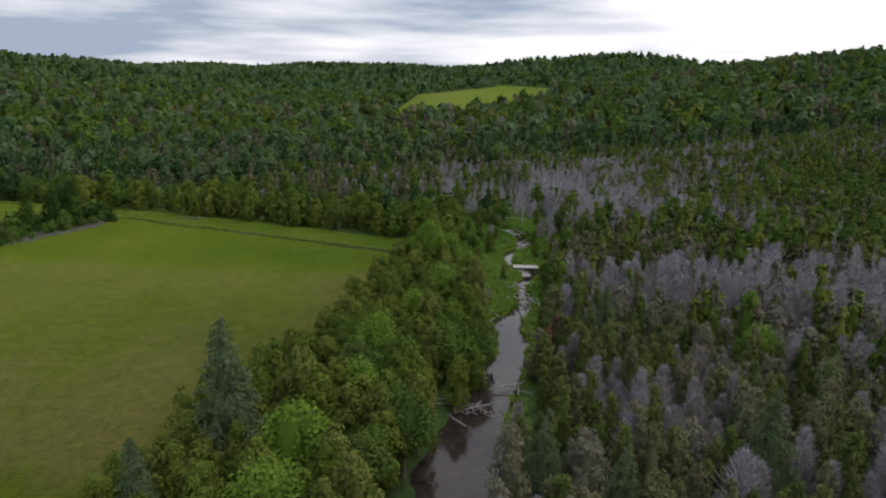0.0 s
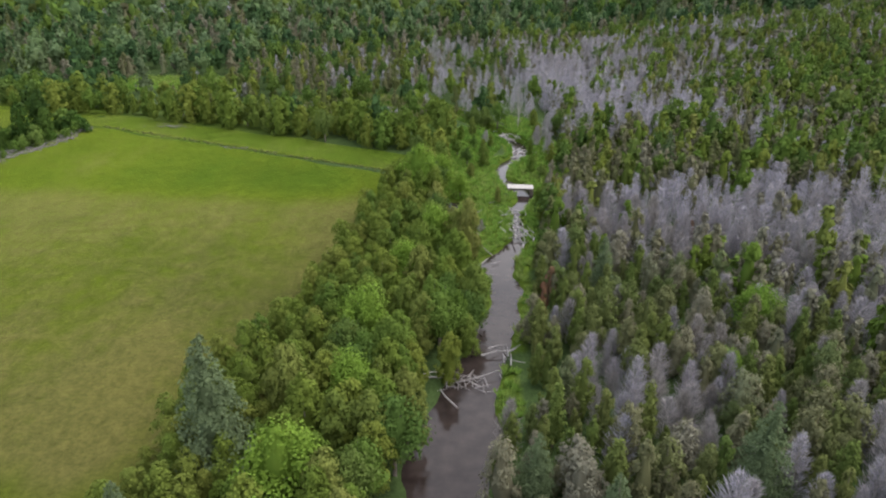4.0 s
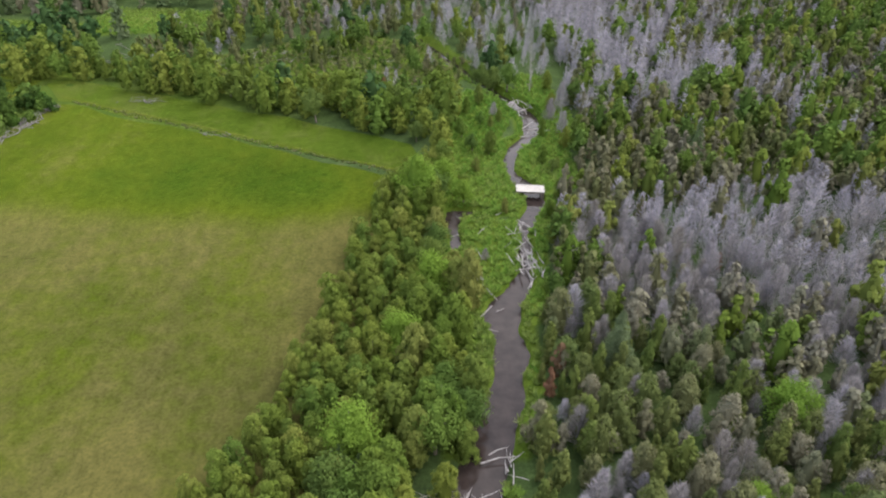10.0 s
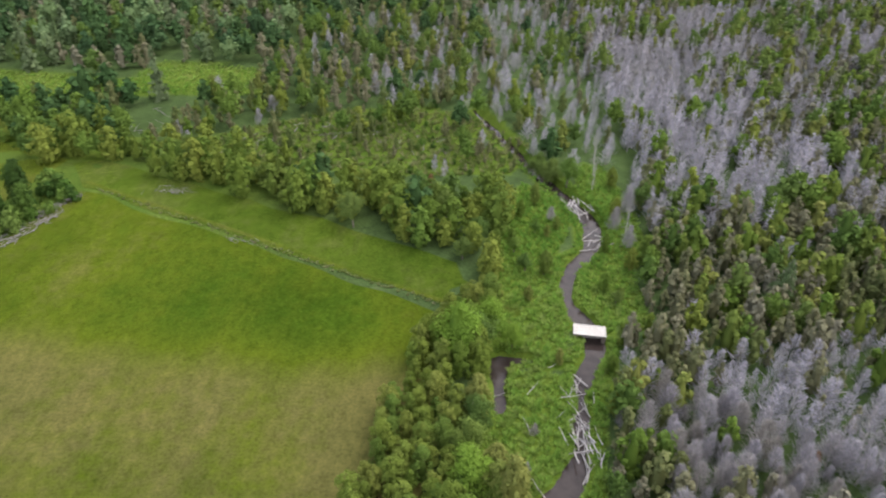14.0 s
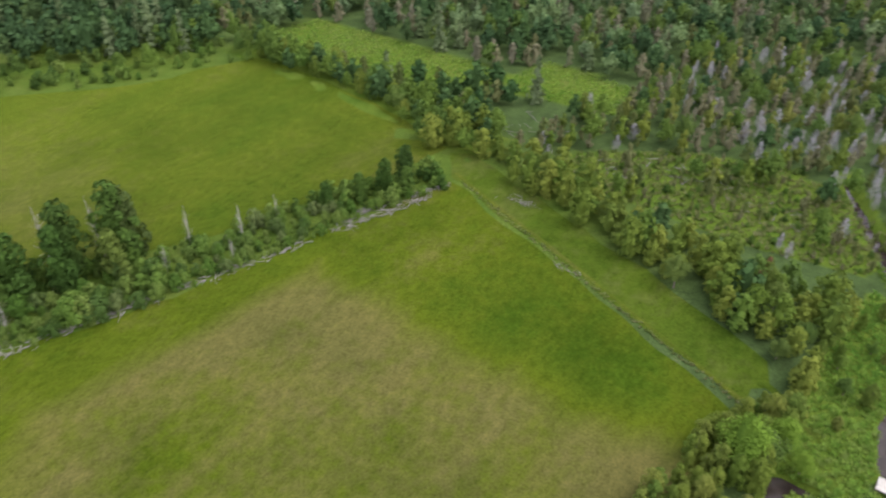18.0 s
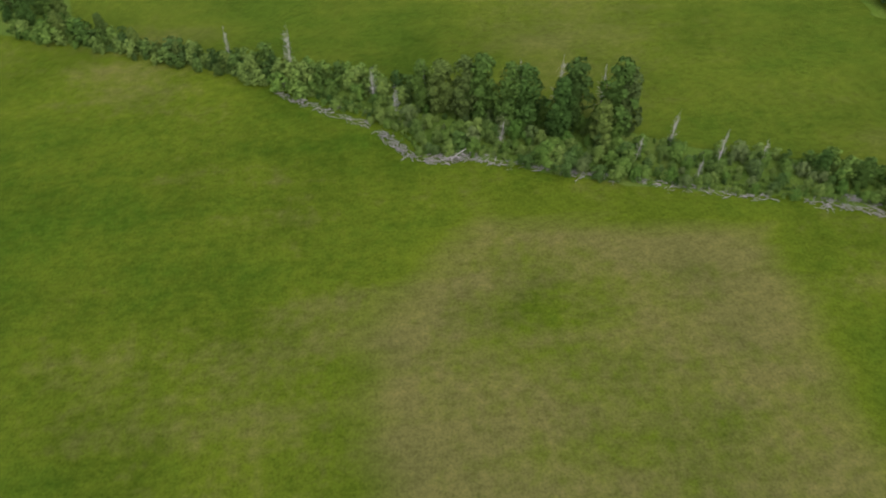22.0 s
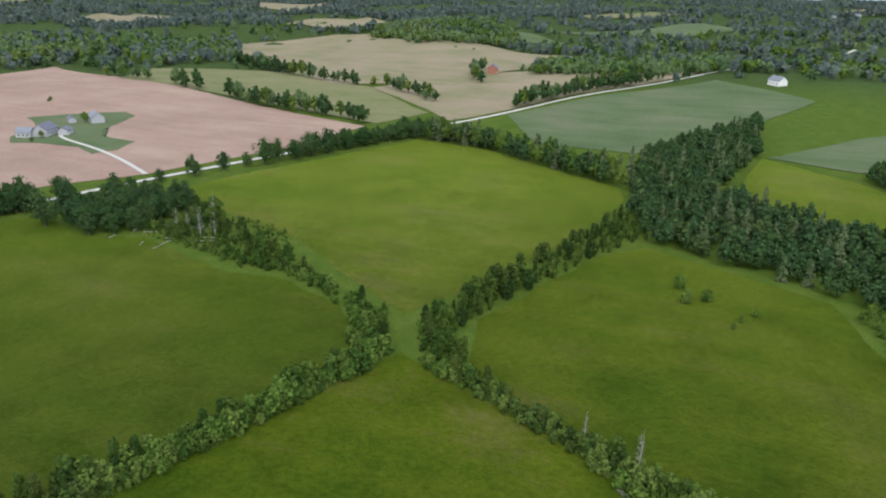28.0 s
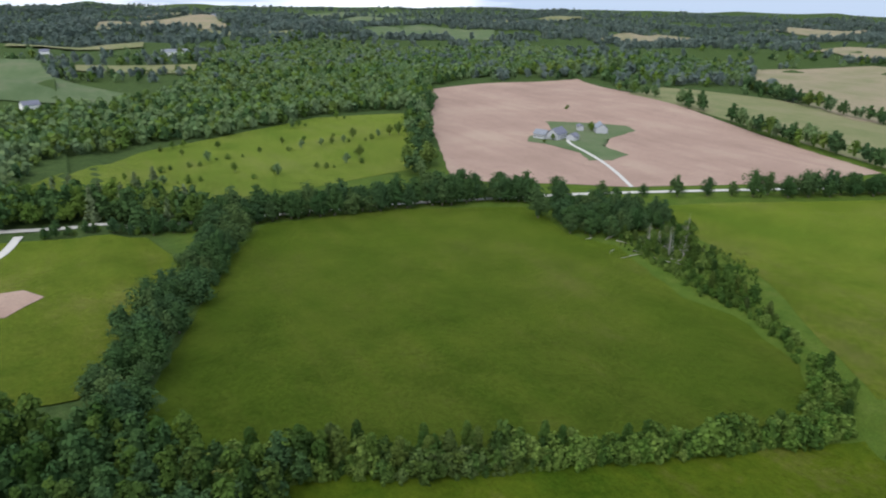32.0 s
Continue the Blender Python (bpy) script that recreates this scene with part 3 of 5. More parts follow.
ribbon("farm_track", [(-6, 145), (-25, 152.3), (-46, 161), (-68, 169), (-80, 174)], 0.9, FIELD_OLIVE, "faint worn wheel track in the mown headland", 0.09, "track")
ribbon("yard_drive", [(34, -270), (28, -284), (24, -304)], 4.0, GRAVEL, "pale gravel yard drive", 0.6, "driveway")
ribbon("road", [(140, -345), (60, -322), (-27, -302), (-75, -294), (-149, -284), (-221, -262), (-274, -246), (-341, -223), (-435, -190), (-547, -144), (-689, -94), (-852, -25), (-1000, 58), (-1200, 170)], 4.6, GRAVEL, "pale gravel country road", 0.35, "road")
ribbon("driveway", [(-291, -252), (-310, -290), (-325, -330), (-335, -372), (-347, -386)], 2.7, GRAVEL, "pale gravel farm driveway", 0.45, "driveway")
field("farm_lawn", [(-318, -372), (-322, -340), (-312, -318), (-326, -312), (-350, -322), (-352, -350), (-350, -372), (-375, -372), (-420, -392), (-428, -412), (-408, -436), (-376, -458), (-368, -440), (-350, -416), (-322, -404), (-310, -388)], FIELD_CROP, "green farmyard lawn in the ploughed field", 0.4, 8)
field("track_path", [(13.8, 141.6), (13.8, 143), (8, 146), (-2, 150.5), (-8, 153), (-8, 151.5), (-2, 149), (8, 144.6)], TRACK_GRASS, "worn grass track to the bridge", 0.1, 3, 0.2, "path")


# ---- trees ----
def unit(v):
    return v / (np.linalg.norm(v, axis=-1, keepdims=True) + 1e-9)


def leaf_quads(p, nrm, size, r, stretch=1.0, jitter=0.5, upright=False):
    n = unit(nrm + jitter * r.normal(size=nrm.shape))
    way = np.cross(np.array([0, 0, 1.0]) + 0.3 * r.normal(size=n.shape), n) if upright else r.normal(size=n.shape)
    a = unit(np.cross(n, way))
    b = np.cross(n, a)
    size = np.asarray(size)[:, None] if np.ndim(size) else size
    v = []
    for sa, sb in ((-1, -1), (1, -1), (1, 1), (-1, 1)):
        k = r.uniform(0.55, 1.1, (len(p), 2))
        v.append(p + a * sa * size * k[:, :1] * stretch + b * sb * size * k[:, 1:] + n * size * 0.35 * r.uniform(-1, 1, (len(p), 1)))
    return np.stack(v, 1).reshape(-1, 3), np.arange(4 * len(p)).reshape(-1, 4)


def tube(path, radii, sides=5):
    path, v = np.asarray(path, float), []
    for i, (p, rad) in enumerate(zip(path, radii)):
        d = unit(path[min(i + 1, len(path) - 1)] - path[max(i - 1, 0)])
        a = unit(np.cross(d, (0.3, 1, 0.2)))
        b = np.cross(d, a)
        for k in range(sides):
            t = 2 * math.pi * k / sides
            v.append(p + rad * (math.cos(t) * a + math.sin(t) * b))
    q = [(i * sides + k, i * sides + (k + 1) % sides, (i + 1) * sides + (k + 1) % sides, (i + 1) * sides + k) for i in range(len(path) - 1) for k in range(sides)]
    return np.array(v), np.array(q)


def merge(pieces):
    v, q, o = [], [], 0
    for a, b in pieces:
        v.append(a)
        q.append(np.asarray(b) + o)
        o += len(a)
    return np.vstack(v), np.vstack(q)


def cone_core(h, rad, sides=6):
    path = [(0, 0, h * k) for k in (0.12, 0.35, 0.92)]
    return tube(path, [rad * k for k in (0.4, 0.62, 0.06)], sides)


def cedar_crown(h, rad, n, size, r, sharp=1.6, clump=13):
    """A column of dense sprays in rounded clumps."""
    m = max(6, n // clump)
    t = r.uniform(0.05, 1.0, m) ** 0.85
    up = np.clip((t - 0.28) / 0.72, 0, 1)
    prof = np.where(t < 0.28, 0.62 + 1.35 * t, (1 - up ** sharp) ** 0.75)
    az = np.arange(m) * 2.399 + r.uniform(0, 0.8, m)
    lobe = 1 + 0.16 * np.sin(2 * az + r.uniform(0, 6)) + 0.12 * np.sin(3 * az + 9 * t + r.uniform(0, 6))
    rr = rad * np.clip(prof, 0.05, 1) * r.uniform(0.66, 1.0, m) * lobe
    c = np.stack([rr * np.cos(az), rr * np.sin(az), h * (0.02 + 0.95 * t)], 1)
    k = r.integers(0, m, n)
    out = np.stack([np.cos(az), np.sin(az), 0.35 + 0.9 * t], 1)[k]
    d = unit(r.normal(size=(n, 3)) + 0.75 * unit(out))
    spread = min(0.32, 2.2 / math.sqrt(m))
    p = c[k] + d * rad * spread * np.array([1, 1, 1.35]) * r.uniform(0.4, 1.15, (n, 1))
    return merge([leaf_quads(p, d + 0.5 * unit(out), size * r.uniform(0.6, 1.3, n), r, 1.5, 0.42, True), cone_core(h, rad)])


def broad_crown(h, rad, n, size, r, low=0.28, blobs=9, core=1.0):
    pieces, per = [], max(4, n // blobs)
    for i in range(blobs):
        az, k = r.uniform(0, 6.28), math.sqrt(r.uniform(0, 1))
        cz = h * (low + 0.12 + (0.80 - low - 0.12) * r.uniform(0, 1) * (1.12 - 0.6 * k))
        c = np.array([rad * 0.74 * k * math.cos(az), rad * 0.74 * k * math.sin(az), cz]) if i else np.array([0, 0, h * 0.76])
        br = rad * r.uniform(0.24, 0.56)
        d = unit(r.normal(size=(per, 3)) + np.array([0, 0, 0.35]))
        p = c + d * br * np.array([1, 1, 0.85]) * r.uniform(0.55, 1.12, (per, 1))
        pieces.append(leaf_quads(p, d + np.array([0, 0, 0.35]), size * r.uniform(0.7, 1.2, per), r, 1.2, 0.38))
    pieces.append(tube([(0, 0, h * k) for k in (low, 0.55, 0.86)], [rad * k * core for k in (0.18, 0.36, 0.08)], 6))
    return merge(pieces)


def leafy_crown(h, rad, n, size, r, blobs=26, low=0.06, fat=0.34, belly=0.4, ragged=0.3):
    """Rounded clumps of leaves over an egg-shaped crown with a dense middle."""
    t = low + (1 - low) * (np.arange(blobs) + r.uniform(0, 1, blobs)) / blobs

    def profile(v):
        return np.where(v < belly, 0.55 + 0.45 * v / belly, np.sqrt(np.clip(1 - ((v - belly) / (1.04 - belly)) ** 2, 0.02, 1)))

    az = np.arange(blobs) * 2.399 + r.uniform(0, 0.9, blobs)
    br = rad * fat * r.uniform(0.65, 1.25, blobs)
    rr = np.maximum(rad * profile(t) * r.uniform(1 - ragged, 1.08, blobs) - 0.8 * br, 0)
    c = np.stack([rr * np.cos(az), rr * np.sin(az), h * 0.92 * t], 1)
    k = r.choice(blobs, n, p=br ** 2 / (br ** 2).sum())
    out = unit(np.stack([np.cos(az), np.sin(az), 0.25 + 1.1 * t], 1))[k]
    d = unit(r.normal(size=(n, 3)) + 0.95 * out)
    p = c[k] + d * br[k][:, None] * r.uniform(0.72, 1.12, (n, 1))
    p[:, 2] = np.maximum(p[:, 2], 0.05)
    core = tube([(0, 0, h * q) for q in (0.03, 0.3, 0.6, 0.85)], [rad * q for q in (0.2, 0.34, 0.28, 0.06)], 6)
    return merge([leaf_quads(p, d + 0.35 * out, size * r.uniform(0.6, 1.3, n), r, 1.25, 0.4), core])


def bare_crown(h, rad, n, r, width=0.03, low=0.16):
    """Fine upswept twigs filling the rounded head of a dead cedar."""
    t = low + (1 - low) * r.uniform(0, 1, n) ** 0.85
    az = r.uniform(0, 2 * math.pi, n)
    lobe = 1 + 0.2 * np.sin(2 * az + r.uniform(0, 6)) + 0.2 * np.sin(3 * az + 11 * t + r.uniform(0, 6)) + 0.15 * np.sin(7 * az - 9 * t)
    env = rad * lobe * np.clip(1.08 - t, 0.03, 1) ** 0.62 * np.clip(0.45 + 2.2 * t, 0, 1) * r.uniform(0.4, 1.15, n)
    o = np.stack([np.cos(az), np.sin(az)], 1)
    q = r.uniform(0.3, 0.75, n)
    b = np.c_[o * env[:, None], h * t]
    a = np.c_[o * (env * q)[:, None], h * t - 0.75 * env * (1 - q) - 0.12]
    b = b + 0.1 * r.normal(size=(n, 3))
    s = unit(np.cross(b - a, r.normal(size=(n, 3)))) * (width * r.uniform(0.6, 1.5, n))[:, None]
    v = np.stack([a - s, a + s, b + s * 0.35, b - s * 0.35], 1).reshape(-1, 3)
    return v, np.arange(4 * n).reshape(-1, 4)


def spruce_crown(h, rad, n, size, r):
    """Whorls of drooping boughs hung with needle sprays."""
    whorls, per = 22, 9
    t = np.repeat(0.05 + 0.93 * (np.arange(whorls) / whorls), per) + r.uniform(0, 0.03, whorls * per)
    az = r.uniform(0, 2 * math.pi, whorls * per)
    ln = rad * (1 - t) ** 0.8 * r.uniform(0.7, 1.12, whorls * per) + 0.12
    k = r.choice(whorls * per, n, p=ln / ln.sum())
    u = np.sqrt(r.uniform(0.04, 1, n))
    side = r.normal(0, 0.16, n) * ln[k] * (0.3 + 0.7 * u)
    c, s = np.cos(az[k]), np.sin(az[k])
    z = h * t[k] - 0.30 * ln[k] * u ** 1.5 - r.uniform(0, 0.3, n)
    p = np.stack([c * ln[k] * u - s * side, s * ln[k] * u + c * side, z], 1)
    nr = np.stack([0.6 * c, 0.6 * s, np.full(n, 0.9)], 1)
    return merge([leaf_quads(p, nr, size * r.uniform(0.6, 1.2, n), r, 1.7, 0.7), tube([(0, 0, h * q) for q in (0.06, 0.4, 0.97)], [rad * 0.3, rad * 0.2, 0.02], 7)])


def twig_crown(h, rad, n, r, width=0.05, rise=0.35):
    """Bare upswept twigs of a dead conifer."""
    t = 1 - np.sqrt(r.uniform(0.001, 1, n)) * 0.86
    az = r.uniform(0, 2 * math.pi, n)
    ln = rad * np.clip(1.2 * (1 - t) ** 0.5, 0.22, 1) * r.uniform(0.5, 1.1, n)
    k0 = r.uniform(0.0, 0.55, n)
    out = np.stack([np.cos(az), np.sin(az), rise * r.uniform(0.2, 1.8, n)], 1)
    base = np.stack([np.zeros(n), np.zeros(n), h * t], 1)
    a, b = base + out * (ln * k0)[:, None], base + out * ln[:, None] + 0.12 * r.normal(size=(n, 3))
    s = unit(np.cross(b - a, r.normal(size=(n, 3)))) * (width * r.uniform(0.6, 1.5, n))[:, None]
    v = np.stack([a - s, a + s, b + s * 0.35, b - s * 0.35], 1).reshape(-1, 3)
    return v, np.arange(4 * n).reshape(-1, 4)


def trunk(h, rad, r, limbs=0, spread=1.5, low=0.3):
    bend = r.normal(size=2) * 0.03 * h
    pieces = [tube([(0, 0, -0.4), (bend[0] * 0.3, bend[1] * 0.3, h * 0.35), (bend[0], bend[1], h * 0.7), (bend[0], bend[1], h)], [rad * 1.25, rad * 0.8, rad * 0.45, rad * 0.08], 6)]
    for _ in range(limbs):
        z, az = h * r.uniform(low, 0.8), r.uniform(0, 6.28)
        ln = spread * r.uniform(0.5, 1.0) * (1.1 - z / h)
        d = np.array([math.cos(az), math.sin(az), r.uniform(0.3, 0.9)])
        pieces.append(tube([(0, 0, z), d * ln * 0.5 + (0, 0, z), d * ln + (0, 0, z + 0.15 * ln)], [rad * 0.4, rad * 0.25, 0.015], 4))
    return merge(pieces)


def tree_model(name, trunk_vq, crown_vq, wood, leaf, label, category="tree"):
    """A thing made of a trunk and a crown, out of sight below the ground until it is copied."""
    base = tagged(new(name), label, category)
    for part_name, (v, q), m in (("trunk", trunk_vq, wood), ("crown", crown_vq, leaf)):
        ob = mesh_object(part_name, v, q, [m])
        ob.parent = base
    return base


def joined(name, models, spots, mats, label, category, group=""):
    """Many trees in one mesh. models: (verts, quads, material index); spots: x, y, scale, model number."""
    V, Q, I, T, o = [], [], [], [], 0
    r = np.random.default_rng(len(spots))
    zs = height(spots[:, 0], spots[:, 1])
    tone = np.clip(0.5 + 0.4 * waves(spots[:, 0], spots[:, 1], 110) + 0.25 * waves(spots[:, 0], spots[:, 1], 35), 0.22, 0.77)
    for n, ((x, y, s, k), z) in enumerate(zip(spots, zs)):
        v, q, i = models[int(k)]
        a = r.uniform(0, 6.28)
        c, sn, st = math.cos(a), math.sin(a), s * r.uniform(0.88, 1.15)
        V.append(np.stack([x + s * (c * v[:, 0] - sn * v[:, 1]), y + s * (sn * v[:, 0] + c * v[:, 1]), z + st * v[:, 2]], 1))
        Q.append(q + o)
        I.append(i)
        T.append(np.full(len(v), tone[n] + r.uniform(-0.22, 0.22)))
        o += len(v)
    ob = mesh_object(name, np.vstack(V), np.vstack(Q), mats, np.concatenate(I), np.concatenate(T))
    return tagged(ob, label, category, group, "stuff")


def model(pairs):
    """pairs: (verts, quads), material index."""
    v, q = merge([p for p, _ in pairs])
    return v, q, np.concatenate([np.full(len(p[1]), i) for p, i in pairs])


def scatter(poly, gap, seed, keep=None):
    p = np.asarray(poly, float)
    r = np.random.default_rng(seed)
    (x0, y0), (x1, y1) = p.min(0), p.max(0)
    xs, ys = np.meshgrid(np.arange(x0, x1, gap), np.arange(y0, y1, gap * 0.87))
    xs = xs + (np.arange(xs.shape[0]) % 2)[:, None] * gap / 2 + r.uniform(-0.42, 0.42, xs.shape) * gap
    ys = ys + r.uniform(-0.42, 0.42, ys.shape) * gap
    x, y = xs.ravel(), ys.ravel()
    k = inside(x, y, p)
    if keep is not None:
        k &= keep(x, y)
    return np.stack([x[k], y[k]], 1)


def dry(margin):
    def test(x, y):
        ok = np.ones(len(x), bool)
        near = (y > -80) & (y < 250) & (x > -40) & (x < 60)
        ok[near] = shore(x[near], y[near]) > margin
        for c in CLEARINGS + [FAR_MEADOW]:
            ok &= ~inside(x, y, c)
        return ok
    return test


def plant(models, spots, scales, group, seed):
    r = np.random.default_rng(seed)
    zs = height(spots[:, 0], spots[:, 1])
    for i, ((x, y), s, z) in enumerate(zip(spots, scales, zs)):
        m = pose(x, y, z - 0.1, r.uniform(-3, 3), r.uniform(-3, 3), r.uniform(0, 360))
        t = copy_thing(models[int(r.integers(len(models)))], m @ Matrix.Diagonal((s, s, s * r.uniform(0.9, 1.14), 1)))
        tagged(t, group=group)


def remove(models):
    for m in models:
        for o in (*m.children_recursive, m):
            bpy.data.objects.remove(o)


R = np.random.default_rng(3)
CEDARS = [tree_model("cedar_tree", trunk(7.5, 0.16, R, 4), cedar_crown(8, R.uniform(1.75, 2.3), 3300, 0.088, R, R.uniform(1.7, 2.8), 46), BARK, LEAF_CEDAR, "dense olive green white cedar on the creek bank") for _ in range(8)]
YOUNG = [tree_model("young_cedar", trunk(5.0, 0.11, R, 3), leafy_crown(5.6, R.uniform(1.35, 1.75), 1600, 0.08, R, 18, 0.05, 0.4, 0.35, 0.25), BARK, LEAF_YOUNG, "bushy yellow green young cedar at the field edge") for _ in range(6)]
POOR = [tree_model("swamp_cedar", trunk(6, 0.12, R, 6, 1.2), cedar_crown(6.4, R.uniform(1.3, 1.85), 1500, 0.082, R, R.uniform(1.2, 2.2), 34), BARK, LEAF_POOR, "thin olive brown cedar in the swamp") for _ in range(5)]
CONES = [tree_model("swamp_cedar", trunk(6, 0.11, R, 4, 1.0), cedar_crown(6.2, R.uniform(0.9, 1.25), 1150, 0.08, R, R.uniform(0.95, 1.25), 26), BARK, LEAF_CONE, "slim pointed green cedar in the swamp") for _ in range(3)]
DEAD = [tree_model("dead_cedar", trunk(5.6, 0.11, R, 5, 1.2), bare_crown(5.8, R.uniform(1.5, 2.4), 1250, R, 0.024), DEADWOOD, TWIG_GREY, "dead grey leafless cedar in the swamp") for _ in range(5)]
BROADS = [tree_model("broadleaf_tree", trunk(8.2, 0.2, R, 7, 3.0), broad_crown(9.5, R.uniform(2.7, 3.4), 2700, 0.12, R, 0.22, 22), BARK, LEAF_BROAD, "rounded green broadleaf tree in full leaf") for _ in range(5)]
BRIGHTS = [tree_model("maple_tree", trunk(8.2, 0.2, R, 7, 3.0), broad_crown(9.5, R.uniform(2.9, 3.5), 4600, 0.095, R, 0.2, 24), BARK, LEAF_BRIGHT, "bright lime green young maple in full leaf") for _ in range(3)]
SHRUBS = [tree_model("hedge_shrub", trunk(3.0, 0.08, R, 6, 1.4, 0.1), leafy_crown(3.8, R.uniform(1.6, 2.3), 760, 0.12, R, 15, 0.04, 0.36, 0.3, 0.4), BARK, LEAF_SHRUB, "leafy green hedgerow shrub", "shrub") for _ in range(5)]
HEDGE_TREES = [tree_model("hedgerow_tree", trunk(8, 0.18, R, 6, 2.0), leafy_crown(10, R.uniform(2.1, 2.9), 1900, 0.16, R, 30, 0.1, 0.36, 0.35, 0.45), BARK, LEAF_HEDGE, "tall leafy green hedgerow tree") for _ in range(6)]
SPRUCES = [tree_model("spruce_tree", trunk(12.4, 0.22, R, 0), spruce_crown(12.8, R.uniform(3.9, 4.6), 9000, 0.08, R), BARK, LEAF_SPRUCE, "tall dark blue green spruce") for _ in range(2)]
SNAGS = [tree_model("dead_snag", trunk(11, 0.11, R, 12, 2.2, 0.45), twig_crown(10.5, 1.3, 110, R, 0.022, 0.8), DEADWOOD, TWIG_GREY, "tall bare silver grey dead snag") for _ in range(3)]
RUSTS = [tree_model("rust_cedar", trunk(5, 0.1, R, 3), cedar_crown(5.4, 0.9, 260, 0.2, R), BARK, LEAF_RUST, "dying rust red cedar") for _ in range(1)]
ROADSIDE = [tree_model("roadside_tree", trunk(8, 0.2, R, 6, 2.2), broad_crown(9.5, R.uniform(3.0, 4.0), 1400, 0.2, R, 0.1, 24), BARK, LEAF_DARK, "tall dark green roadside tree") for _ in range(4)]
ALL_MODELS = ROADSIDE + CEDARS + YOUNG + CONES + POOR + DEAD + BROADS + BRIGHTS + SHRUBS + HEDGE_TREES + SPRUCES + SNAGS + RUSTS

# lighter models for the joined woods
MATS = [BARK, LEAF_CEDAR, LEAF_POOR, LEAF_BROAD, LEAF_HEDGE, LEAF_SPRUCE, LEAF_DARK, TWIG_FAR, DEADWOOD, LEAF_FAR_HAZE, LEAF_DISTANT_HAZE, LEAF_SHRUB, BRUSH]
MID_CEDAR = [model([(cedar_crown(8, R.uniform(1.6, 2.2), 420, 0.23, R, 2.0, 22), 1)]) for _ in range(3)]
MID_POOR = [model([(cedar_crown(6.4, R.uniform(1.25, 1.8), 300, 0.19, R, 1.6, 20), 2)]) for _ in range(3)]
MID_CONE = [model([(cedar_crown(6.6, R.uniform(0.9, 1.25), 240, 0.17, R, 1.1, 16), k)]) for k in (2, 2)]
MID_SNAG = [model([(twig_crown(8.0, R.uniform(0.7, 1.0), 170, R, 0.045, 0.5), 7), (trunk(8.2, 0.1, R), 8)]) for _ in range(2)]
MID_ROUND = [model([(leafy_crown(9, R.uniform(2.5, 3.3), 640, 0.23, R, 24, 0.03, 0.33, 0.35, 0.25), k)]) for k in (1, 1, 1, 3)]
MID_DEAD = [model([(bare_crown(5.8, R.uniform(1.5, 2.4), 330, R, 0.045), 7), (trunk(5.6, 0.1, R), 8)]) for _ in range(3)]
MID_BROAD = [model([(broad_crown(9.5, R.uniform(2.8, 3.5), 480, 0.26, R, 0.2, 18), 3)]) for _ in range(3)]
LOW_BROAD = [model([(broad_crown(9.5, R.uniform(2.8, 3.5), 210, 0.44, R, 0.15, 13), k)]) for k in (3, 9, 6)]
MID_DARK = [model([(broad_crown(10, R.uniform(2.6, 3.4), 250, 0.42, R, 0.1, 15), 6)]) for _ in range(2)] + [model([(spruce_crown(11, 2.5, 220, 0.36, R), 5)])]
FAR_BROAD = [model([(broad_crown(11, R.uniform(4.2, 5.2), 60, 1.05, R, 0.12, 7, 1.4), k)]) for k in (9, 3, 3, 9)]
# farthest crowns take material 10, whose leaf colour carries the haze
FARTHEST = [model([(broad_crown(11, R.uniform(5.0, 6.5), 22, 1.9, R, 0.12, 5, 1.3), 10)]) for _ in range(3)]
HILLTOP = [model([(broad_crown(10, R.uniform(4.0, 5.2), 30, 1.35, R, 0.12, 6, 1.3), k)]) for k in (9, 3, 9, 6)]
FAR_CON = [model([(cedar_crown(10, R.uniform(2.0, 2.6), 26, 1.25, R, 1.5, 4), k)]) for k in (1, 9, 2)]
FAR_GREY = [model([(twig_crown(9, 2.2, 60, R, 0.16), 7)])]
MID_SHRUB = [model([(leafy_crown(3.8, R.uniform(1.6, 2.3), 230, 0.21, R, 11, 0.04, 0.4, 0.3, 0.4), k)]) for k in (11, 11, 11, 4)]
MID_HEDGE = [model([(leafy_crown(10, R.uniform(2.2, 3.0), 460, 0.3, R, 20, 0.06, 0.38, 0.38, 0.45), 4)]) for _ in range(3)]

# -- cedar belt between the hay field and the creek --
BELT = [(-25, -90), (-26, 20), (-25, 45), (-23, 60), (-20.5, 73), (-13, 90), (-9, 111), (-7, 126), (-4, 141), (-1, 146), (2, 141), (1.2, 137), (1.2, 124), (5, 111), (6.0, 104), (5.6, 98), (6.0, 91), (4.8, 85), (2.9, 79), (0.2, 71), (-2.6, 64), (-3, 52), (-4.2, 40), (-8, 0), (-14, -60), (-16, -90)]
MAPLES = np.array([(-12.5, 55.5), (-12.5, 46.5), (-8, 81), (-3, 133), (1, 139.5), (-4, 98), (41, 88), (33, 75), (5, 138), (0, 110), (-8, 68)])
SPRUCE_AT = np.array([(-19.2, 60), (-23, 48.5), (-27, 43), (23.6, 97.9), (29, 58), (15, 52.5), (9, 57.5), (48, 152)])


def roomy(p, gap):
    k = np.ones(len(p), bool)
    for q, big in [(q, 1.35) for q in MAPLES[:4]] + [(q, 1.0) for q in np.vstack([MAPLES[4:], SPRUCE_AT])]:
        k &= np.hypot(p[:, 0] - q[0], p[:, 1] - q[1]) > gap * big
    return p[k]


